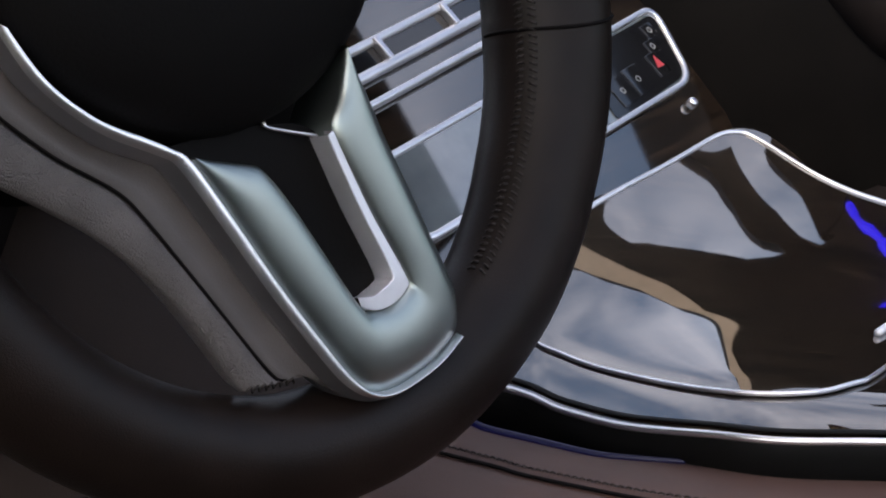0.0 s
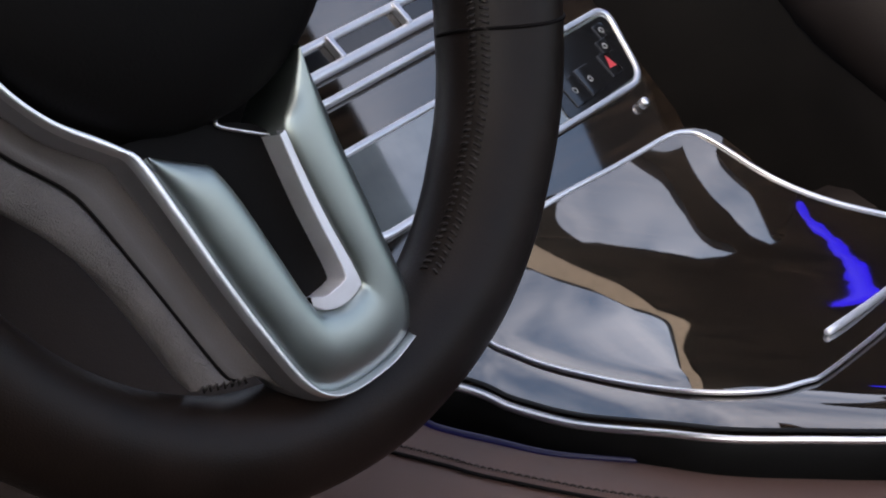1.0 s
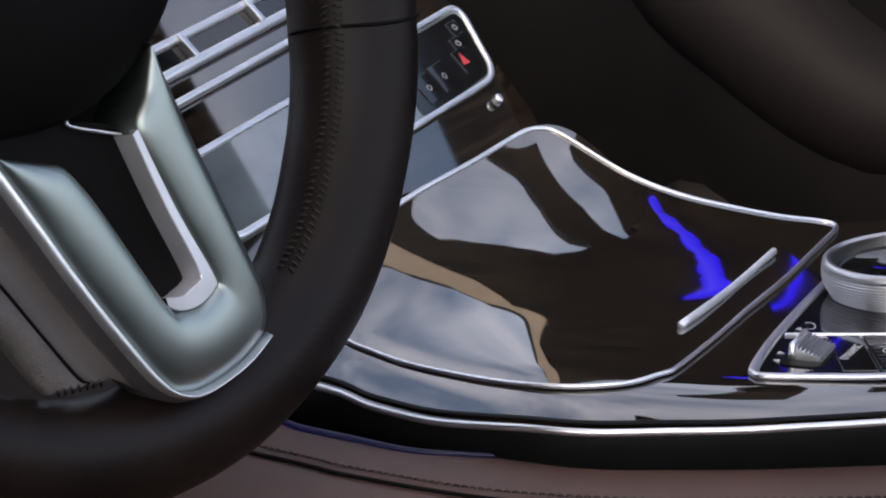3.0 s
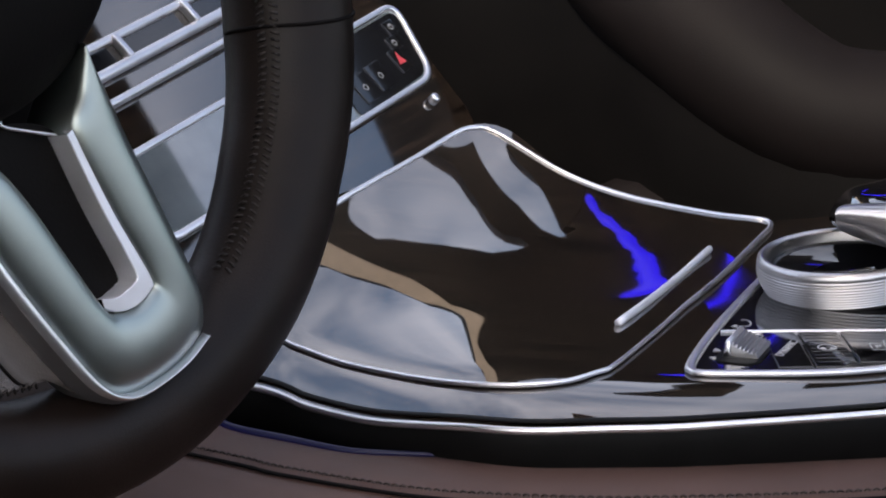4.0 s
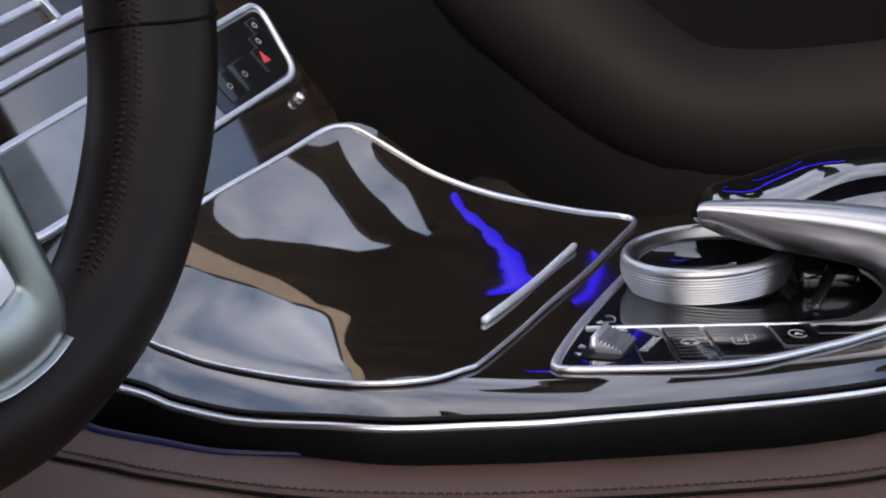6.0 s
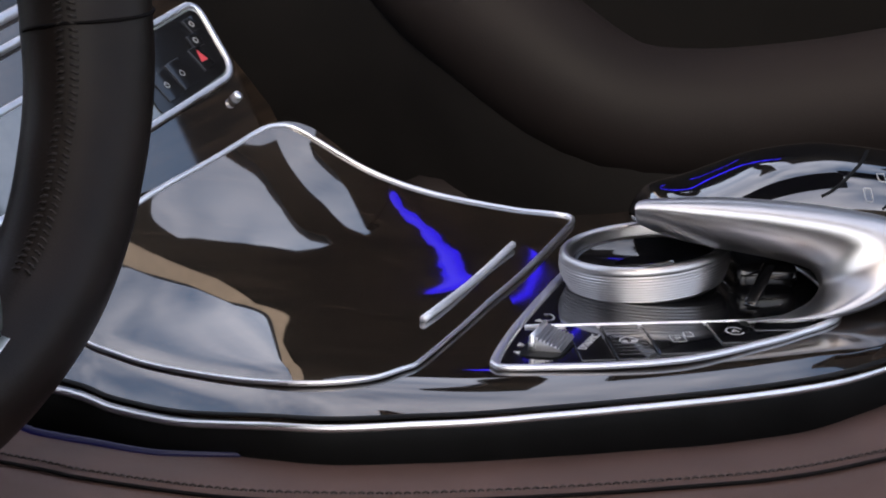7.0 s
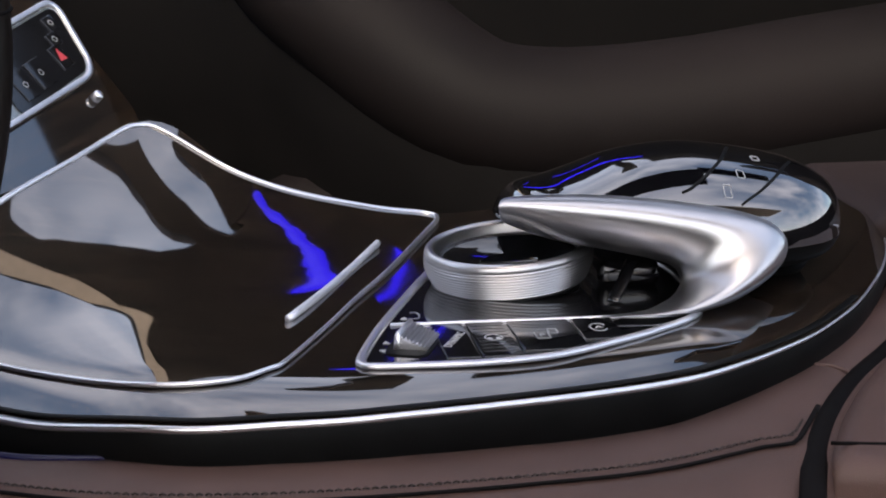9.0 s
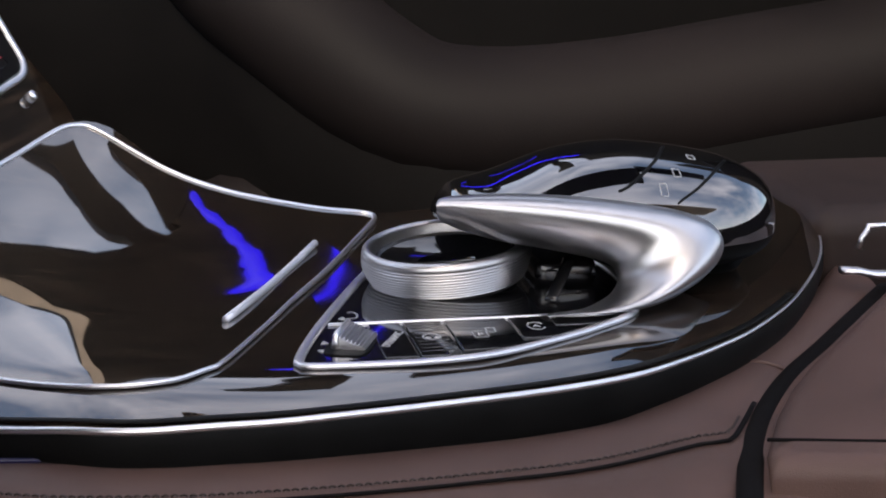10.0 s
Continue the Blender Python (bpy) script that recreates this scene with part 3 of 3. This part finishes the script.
# thumb wheel: a fluted drum and a raised fin lying across the panel
tw = thing("thumb_wheel", "ribbed satin aluminium thumb wheel in the switch panel", "thumb wheel", at=pose(0.0795, 0.6045, LEVEL + 0.0008, 0, 0, 69) @ Matrix.Scale(0.85, 4))
part("well", slab(ring(0.0200, 0.0090, 24, 5), 0.0006), BLACK, tw)
ramp = [(-0.0033, -0.003), (-0.0033, 0.0050)]
for j in range(7):
    s, h = -0.0030 + 0.0015 * j, 0.0050 - 0.0006 * j
    ramp += [(s, h), (s + 0.0007, h + 0.0001), (s + 0.0009, h - 0.0010), (s + 0.0013, h - 0.0010)]
ramp += [(0.0078, -0.003)]
LONG = (-0.0120, -0.0112, 0.0102, 0.0110)
part("drum", sweep([Vector((x, 0, 0.0008)) for x in LONG], ramp, size=lambda i: (1, 0.85) if i in (0, 3) else (1, 1)), ALU, tw, "ribbed satin aluminium drum", smooth=False)
part("fin", sweep([Vector((x, 0, 0.0008)) for x in LONG], [(-0.0064, -0.003), (-0.0058, 0.0052), (-0.0052, 0.0063), (-0.0042, 0.0063), (-0.0036, 0.0054), (-0.0034, -0.003)], size=lambda i: (1, 0.9) if i in (0, 3) else (1, 1)), CHROME, tw, "raised polished fin")

# rotary controller
KX, KY = 0.1265, 0.6835
knob = thing("rotary_controller", "ribbed satin aluminium rotary controller knob on the console", "control knob", at=pose(KX, KY, LEVEL + 0.0003, 3, -4.5, 0) @ Matrix.Scale(1.03, 4))
part("plinth", lathe([(0.0260, -0.004), (0.0260, 0.0005), (0.0235, 0.0015), (0.020, 0.003)], 56), BLACK, knob, "black plinth")
prof = [(0.0240, 0.0012), (0.0268, 0.0014), (0.0284, 0.0024)]
for j in range(10):
    z = 0.0028 + 0.00104 * j
    w = 0.0286 + 0.0026 * math.sin(j / 9 * math.pi * 0.62)
    prof += [(w, z), (w + 0.0004, z + 0.0002), (w + 0.0004, z + 0.0006), (w - 0.0002, z + 0.0008)]
prof += [(0.0313, 0.0134), (0.0312, 0.0144), (0.0308, 0.0155), (0.0301, 0.0162), (0.0292, 0.0165), (0.0282, 0.0161), (0.0277, 0.0150), (0.0273, 0.0100)]
part("knob_ring", lathe(prof, 96, caps=False), ALU, knob, "ribbed satin aluminium ring")
part("knob_dish", lathe([(0.0274, 0.0085), (0.0262, 0.0120), (0.0245, 0.0112), (0.0180, 0.0092), (0.008, 0.0082), (0.0004, 0.0080)], 64), GLOSS, knob, "gloss black dished top")

# hand-rest touch controller arching over the knob
arm = thing("touch_controller", "curved satin silver hand rest with a gloss black touchpad", "touch controller")
ARM_OUT = [(0.1160, 0.5381), (0.1187, 0.5407), (0.1323, 0.5413), (0.1491, 0.5409), (0.1681, 0.5392), (0.1875, 0.5365), (0.2049, 0.5331), (0.2170, 0.5290),
           (0.2233, 0.5238), (0.2253, 0.5183), (0.2231, 0.5119), (0.2156, 0.5046), (0.2037, 0.4980), (0.1884, 0.4943), (0.1732, 0.4942), (0.1613, 0.4939)]
ARM_IN = [(0.1162, 0.5354), (0.1181, 0.5316), (0.1281, 0.5272), (0.1408, 0.5233), (0.1535, 0.5207), (0.1653, 0.5180), (0.1750, 0.5155), (0.1815, 0.5126),
          (0.1842, 0.5082), (0.1839, 0.5050), (0.1813, 0.5014), (0.1764, 0.4986), (0.1699, 0.4967), (0.1635, 0.4959), (0.1581, 0.4953), (0.1538, 0.4949)]


def even(points, per=8):
    """A smooth curve with the same count of steps between all its points."""
    p = [Vector((x, 0, z)) for x, z in points]
    out = []
    for i in range(len(p) - 1):
        a, b, c, d = p[max(i - 1, 0)], p[i], p[i + 1], p[min(i + 2, len(p) - 1)]
        for s in range(per):
            u = s / per
            out.append(0.5 * ((2 * b) + (c - a) * u + (2 * a - 5 * b + 4 * c - d) * u * u + (3 * b - a - 3 * c + d) * u ** 3))
    return out + [p[-1]]


def leaned(p, back):
    """Leans the hand rest: its foot stands nearer than its top."""
    y = 0.621 + 0.5 * (p.z - 0.4960) + back
    k = y / 0.650
    return Vector((p.x * k, y, EYE.z + (p.z - EYE.z) * k))


ao, ai = even(ARM_OUT), even(ARM_IN)
rows = []
for f, back in ((0.0, 0.030), (0.0, 0.0075), (0.04, 0.0040), (0.12, 0.0012), (0.28, 0.0), (0.5, 0.0022), (0.7, 0.0062), (0.86, 0.0110), (0.95, 0.0150), (1.0, 0.0200), (1.0, 0.030)):
    row = []
    for i, (p, q2) in enumerate(zip(ao, ai)):
        slim = 0.35 + 0.65 * smooth(min(i / 14, (len(ao) - 1 - i) / 26))
        row.append(leaned(p.lerp(q2, f), back * slim))
    rows.append(row)
part("hand_rest", grid(rows, along=True), ALU, arm, "satin silver arched hand rest")
# touchpad dome
PAD_TOP = [(0.1225, 0.5270), (0.1269, 0.5322), (0.1325, 0.5364), (0.1459, 0.5388), (0.1570, 0.5426), (0.1660, 0.5461), (0.1750, 0.5486), (0.1863, 0.5503), (0.1977, 0.5508),
           (0.2091, 0.5498), (0.2207, 0.5481), (0.2324, 0.5458), (0.2418, 0.5430), (0.2513, 0.5378), (0.2567, 0.5322), (0.2591, 0.5255)]
PAD_LINE = [(p.x, p.y) for p in curve([(x, z, 0) for x, z in PAD_TOP], 200)]


def pad_half(x):
    return 0.044 * math.sqrt(clamp(1 - abs((x - 0.1908) / 0.0684) ** 3.2, 0.0004))


def pad_z(x, y):
    """Height of the touchpad: a rounded pebble about a middle line."""
    foot, v = 0.5250 - 0.008 * smooth((x - 0.14) / 0.05), clamp(abs(y - 0.695) / pad_half(x))
    return foot + (between(x, PAD_LINE) - foot) * (1 - v ** 2.3) ** (1 / 2.3)


rows, under_rows = [], []
for i in range(64):
    x = 0.1908 - 0.0683 * math.cos(math.pi * i / 63)
    h = pad_half(x)
    row = [Vector((x, 0.695 - h * math.cos(math.pi * j / 28), 0)) for j in range(29)]
    for p in row:
        p.z = pad_z(p.x, p.y)
    rows.append(row)
    drop = 0.010 * smooth((x - 0.15) / 0.05) * h / 0.044
    under_rows.append([row[0], row[0] + Vector((0, 0.002, -0.5 * drop)), row[6] + Vector((0, 0, row[0].z - row[6].z - drop)), row[22] + Vector((0, 0, row[0].z - row[22].z - drop)), row[-1]])
part("touchpad", grid(rows), PADGLASS, arm, "gloss black domed touchpad")
part("pad_base", grid(under_rows), BLACK, arm, "satin black base under the touchpad")
for way in (((0.2133, 0.6919), (0.2065, 0.6762), (0.1984, 0.6658), (0.1916, 0.6608), (0.1868, 0.6591)), ((0.2363, 0.6845), (0.227, 0.6702), (0.2182, 0.6611), (0.2088, 0.6557))):
    line = [Vector((p.x, p.y, pad_z(p.x, p.y) - 0.0001)) for p in curve([(x, y, 0) for x, y in way], 24)]
    part("split_line", sweep(line, ring(0.0008, 0.0004, 6)), BLACK, arm)
for x, y in ((0.221, 0.68), (0.2113, 0.6665), (0.2043, 0.6592)):
    loop = frame_line([(x - 0.0014, y - 0.0020), (x + 0.0014, y - 0.0020), (x + 0.0014, y + 0.0020), (x - 0.0014, y + 0.0020)], 0.0005)
    part("pad_mark", sweep([Vector((p.x, p.y, pad_z(p.x, p.y))) for p in loop], ring(0.0002, 0.0002, 5), closed=True), PRINT, arm)
part("bracket", sweep(curve([(0.1575, 0.645, 0.5015), (0.1625, 0.652, 0.5065), (0.1690, 0.662, 0.5130)], 12), ring(0.0026, 0.0007, 8)), GLOSS, arm, "slim gloss bracket under the hand rest")
part("cradle", block(0.158, 0.182, 0.668, 0.700, LEVEL, 0.511, 0.004, 3), GLOSS, arm, "gloss black cradle")
# dark neck carrying the pad down to the console
part("neck", block(0.196, 0.248, 0.676, 0.735, LEVEL - 0.004, 0.534, 0.014, 4), BLACK, arm, "satin black neck")

# ---- leather flank of the console ----
BAND_FOOT = [(-0.1677, 0.6480), (-0.1070, 0.6065), (-0.0920, 0.5920), (-0.0718, 0.5795), (-0.0540, 0.5690), (-0.0370, 0.5650), (0.0151, 0.5585), (0.0679, 0.5555), (0.1136, 0.5572), (0.1431, 0.5633),
             (0.1644, 0.5720), (0.1907, 0.5935), (0.2235, 0.6293), (0.2670, 0.6869), (0.2953, 0.7286), (0.3189, 0.7683)]
SEAM = [(-0.170, 0.610), (-0.0895, 0.5602), (-0.0708, 0.5477), (-0.0269, 0.5270), (0.0144, 0.5190), (0.0431, 0.5177), (0.0803, 0.5191), (0.1155, 0.5226), (0.1337, 0.5249),
        (0.1530, 0.5302), (0.1741, 0.5394), (0.1850, 0.5441), (0.1940, 0.5460), (0.2040, 0.5620), (0.2215, 0.5940), (0.2380, 0.6195), (0.2610, 0.6500), (0.2845, 0.6820), (0.3235, 0.7345)]
flank = thing("console_flank", "brown nappa leather console flank with a stitched seam", "leather trim")
a = curve([(x, y, 0.4790) for x, y in BAND_FOOT], 120)
b = curve([(x, y, 0.4790) for x, y in SEAM], 120)
rows = [[p + Vector((0, 0.006, -0.004)) for p in a], a]
for f, z in ((0.15, 0.0010), (0.4, 0.0018), (0.7, 0.0012), (0.93, 0.0002), (1.0, -0.0010)):
    rows.append([p.lerp(r, f) + Vector((0, 0, z)) for p, r in zip(a, b)])
for out, dz in ((0.0010, -0.0012), (0.004, -0.0008), (0.012, -0.002), (0.030, -0.006), (0.050, -0.014), (0.062, -0.030), (0.068, -0.12), (0.068, -0.40)):
    rows.append([p + Vector((0.10 * out if p.x < 0.19 else out, -out, dz)) for p in b])
part("leather_cover", grid(rows), BROWN, flank, "brown nappa leather")
bm = bmesh.new()
for i in range(150):
    u = i / 150 * 0.66 * 119
    k = int(u)
    p, q2 = b[k].lerp(b[k + 1], u - k), b[k].lerp(b[k + 1], u - k + 0.40) if k + 1 < len(b) else b[k]
    off = Vector((0, 0.0042, 0.0010))
    s = sweep([p + off, p.lerp(q2, 0.5) + off + Vector((0, 0, 0.0005)), q2 + off], ring(0.0004, 0.0004, 5))
    me = bpy.data.meshes.new("stitch")
    s.to_mesh(me)
    s.free()
    bm.from_mesh(me)
    bpy.data.meshes.remove(me)
part("seam_groove", sweep([p + Vector((0, 0.0004, -0.0002)) for p in b[:84]], ring(0.0010, 0.0006, 8)), GROOVE, flank, "black strip for the shade in the sewn groove")
part("stitching", bm, THREAD, flank, "tone-in-tone stitching")["kind"] = "stuff"
led = thing("ambient_strip", "blue ambient light strip under the console band", "light strip")
strip = [p + Vector((0, 0.0002, 0.0006)) for p in a[4:46]]
part("strip", sweep(strip, ring(0.0014, 0.0016, 6), size=lambda i: (1.02 - smooth((i - 14) / 28),) * 2), DIMBLUE, led)

# armrest
armrest = thing("armrest", "brown leather covered armrest box behind the console", "armrest")
part("cross_welt", sweep(curve([(0.2210, 0.6262, 0.4800), (0.2320, 0.6225, 0.4806), (0.2390, 0.6190, 0.4790)], 10), ring(0.0011, 0.0009, 8)), BROWN, flank, "raised leather welt")
AP = [(0.1960, 0.5130), (0.2015, 0.5331), (0.2160, 0.5645), (0.2320, 0.5930), (0.2485, 0.6180), (0.2710, 0.6475), (0.2945, 0.6790), (0.3335, 0.7320), (0.62, 0.80), (0.62, 0.42)]
bm = slab(AP, 0.184, 0.008, 4)
part("box", moved(bm, pose(0, 0, 0.300)), BROWN, armrest, "brown nappa leather box")
part("box_seam", sweep([Vector((0.2000 + 0.04 * i, 0.5296 - 0.0092 * i, 0.4840)) for i in range(10)], ring(0.0009, 0.0006, 6)), GROOVE, armrest)
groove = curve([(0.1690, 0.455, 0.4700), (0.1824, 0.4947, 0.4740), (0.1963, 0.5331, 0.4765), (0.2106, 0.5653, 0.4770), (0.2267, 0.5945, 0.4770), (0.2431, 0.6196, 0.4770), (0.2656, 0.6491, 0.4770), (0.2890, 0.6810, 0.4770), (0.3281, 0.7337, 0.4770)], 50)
# strip that darkens the armrest gap as its shade would
part("gap_shade", sweep(groove, ring(0.0042, 0.0020, 8)), GROOVE, armrest, "black strip for the shade in the gap beside the armrest")
rearbox = thing("rear_console", "brown leather rear console box with chrome strips", "console box")
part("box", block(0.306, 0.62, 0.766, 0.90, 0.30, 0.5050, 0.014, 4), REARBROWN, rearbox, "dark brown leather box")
part("chrome_strip", sweep(curve([(0.3015, 0.720, 0.4888), (0.3095, 0.720, 0.4882), (0.3217, 0.720, 0.4862), (0.40, 0.725, 0.4850)], 14), ring(0.0034, 0.0016, 8, 3)), CHROME, rearbox, "satin chrome strip")
part("chrome_strip", sweep(curve([(0.3218, 0.750, 0.4906), (0.3236, 0.750, 0.4968), (0.3274, 0.750, 0.5000), (0.3339, 0.750, 0.5007), (0.42, 0.752, 0.5010)], 24), ring(0.0014, 0.0011, 8, 3)), CHROME, rearbox, "satin chrome strip")

# ---- passenger seat ----
seat = thing("passenger_seat", "dark brown leather passenger seat beyond the console", "car seat")
RIDGE = [(-0.30, 1.42, 0.78), (0.00, 1.34, 0.66), (0.110, 1.27, 0.555), (0.187, 1.23, 0.492), (0.244, 1.22, 0.476), (0.34, 1.22, 0.480), (0.458, 1.22, 0.497), (0.70, 1.22, 0.530)]
rg = curve(RIDGE, 60)
part("side_bolster", sweep(rg, ring(0.055, 0.050, 20)), SEAT, seat, "padded side bolster")
# near-black side: the shade under the bolster is put into its colour
part("cushion_side_in_shade", grid([[p + Vector((0, -0.045, -0.02)) for p in rg], [p + Vector((0, -0.052, -0.08)) for p in rg], [p + Vector((0, -0.03, -0.20)) for p in rg], [p + Vector((0, -0.02, -0.42)) for p in rg]]), TRIMDARK, seat)
part("backrest", block(0.62, 0.80, 1.02, 1.42, 0.28, 1.0, 0.05, 4), SEAT, seat)
part("cushion", block(0.05, 0.66, 1.22, 1.40, 0.20, 0.44, 0.04, 4), SEAT, seat)

# ---- cabin shell ----
def wall(name, label, mat, x0, x1, y0, y1, z0, z1):
    ob = part(name, block(x0, x1, y0, y1, z0, z1), mat)
    return tagged(ob, label, "car body", kind="structure")


wall("floor", "black carpeted car floor", CARPET, -1.2, 1.4, -0.7, 1.65, -0.03, 0.0)
# passenger side: dark door and trim with a beige strip, a pillar, and open glass above
def upright(name, label, mat, outline, y, thick):
    """A wall panel standing across the car at y, with an outline in x and z."""
    ob = part(name, moved(slab(outline, thick), Matrix(((1, 0, 0, 0), (0, 0, 1, y), (0, 1, 0, 0), (0, 0, 0, 1)))), mat, smooth=False)
    return tagged(ob, label, "car body", kind="structure")


# unseen upper outlines, cut to give the lid its reflected patches
upright("wall_pillar_b", "unseen dark slanting pillar, shaped for the lid's reflection", TRIMDARK, [(0.150, 1.015), (0.181, 1.030), (0.186, 1.058), (0.174, 1.085), (0.173, 1.120), (0.182, 1.222), (0.174, 1.321), (0.154, 1.400), (0.140, 1.450), (0.255, 1.450), (0.250, 1.285), (0.241, 1.155), (0.218, 1.062), (0.215, 1.015)], 1.54, 0.05)
upright("wall_passenger_quarter", "unseen dark rear quarter trim, shaped for the lid's reflection", TRIMDARK, [(0.230, 1.040), (0.262, 1.090), (0.300, 1.150), (0.325, 1.210), (0.345, 1.350), (1.4, 1.35), (1.4, 1.040)], 1.545, 0.05)
PILLAR = [(-0.300, 1.680), (-0.252, 1.541), (-0.222, 1.417), (-0.150, 1.218), (-0.110, 1.045), (-0.050, 0.920), (-0.010, 0.820)]
upright("wall_passenger_door", "dark passenger door trim, its unseen upper outline shaped for the lid's reflection", TRIMDARK, [(-1.2, 0.0), (-1.2, 0.760), (-0.03, 0.780)] + PILLAR[::-1] + [(-0.120, 1.680), (-0.090, 1.530), (-0.068, 1.445), (-0.050, 1.366), (-0.012, 1.305), (0.026, 1.220), (0.080, 1.102), (0.134, 1.026), (0.240, 1.018), (0.240, 1.035), (1.4, 1.035), (1.4, 0.0)], 1.54, 0.05)
upright("trim_pillar", "unseen beige strip, added for the beige band reflected in the lid", HEADLINER, PILLAR + [(0.035, 0.825), (0.003, 0.877), (-0.055, 0.960), (-0.076, 1.137), (-0.130, 1.337), (-0.195, 1.570), (-0.230, 1.680)], 1.530, 0.006)
# unseen rail and beam, added to frame the sky mirrored in the stack
upright("wall_unseen_rail", "unseen dark rail, added to darken one side of the stack's reflection", TRIMDARK, [(0.80, 1.36), (0.80, 1.51), (1.4, 1.51), (1.4, 1.36)], 1.47, 0.07)
wall("ceiling_unseen_beam", "unseen dark beam, added to darken the other side of the stack's reflection", TRIMDARK, 0.50, 0.86, 0.98, 1.185, 1.49, 1.53)
wall("wall_front", "dark dashboard body", TRIMDARK, -1.2, -0.66, -0.7, 1.54, 0.0, 0.66)
# unseen rear and driver's walls, their heights set to shape the light
wall("wall_rear", "unseen dark rear seat back, its height set for the spoke's reflection", SEAT, 1.3, 1.4, -0.7, 1.54, 0.0, 0.68)
wall("wall_driver_door", "unseen dark driver door trim, its height set to hold back light", TRIMDARK, -1.2, 1.4, -0.70, -0.64, 0.0, 0.62)
# unseen header, its size chosen to block sky over the left part
wall("ceiling_header", "unseen beige header, sized to hold back sky light at the front", HEADLINER, -1.2, -0.22, -0.7, 0.62, 1.50, 1.54)
# unseen panel, added so the touchpad mirrors something dark
wall("ceiling_unseen_panel", "unseen dark roof panel, added to darken the touchpad's reflection", TRIMDARK, 0.04, 0.50, 0.62, 1.12, 1.50, 1.54)
wall("ceiling_driver", "beige fabric headliner over the driver", HEADLINER, -0.22, 1.4, -0.7, -0.15, 1.50, 1.54)
wall("wall_sill", "dark car body below the floor", TRIMDARK, -1.15, 1.35, -0.65, 1.55, -0.40, -0.03)
wall("ground", "pale concrete ground round the car", CONCRETE, -60, 60, -60, 60, -0.42, -0.40)
door_light = thing("door_light_strip", "blue ambient light strip on the dark door trim", "light strip")
line = curve([(0.303, 1.52, 1.014), (0.268, 1.52, 0.980), (0.247, 1.52, 0.945), (0.215, 1.52, 0.905), (0.199, 1.52, 0.886), (0.178, 1.52, 0.860), (0.164, 1.52, 0.843), (0.153, 1.52, 0.822)], 30)
part("strip", sweep(line, ring(0.0100, 0.006, 8), up=Vector((0, -1, 0)), size=lambda i: (0.75 + 0.2 * math.sin(i * 0.9) + 0.12 * math.sin(i * 2.3), 1)), BLUE, door_light)
line = curve([(0.176, 1.52, 0.7745), (0.194, 1.52, 0.7670), (0.211, 1.52, 0.7585), (0.232, 1.52, 0.7370)], 14)
part("strip", sweep(line, ring(0.0012, 0.006, 8), up=Vector((0, -1, 0)), size=lambda i: (0.4 + 0.6 * math.sin(math.pi * i / 13), 1)), BLUE, door_light)
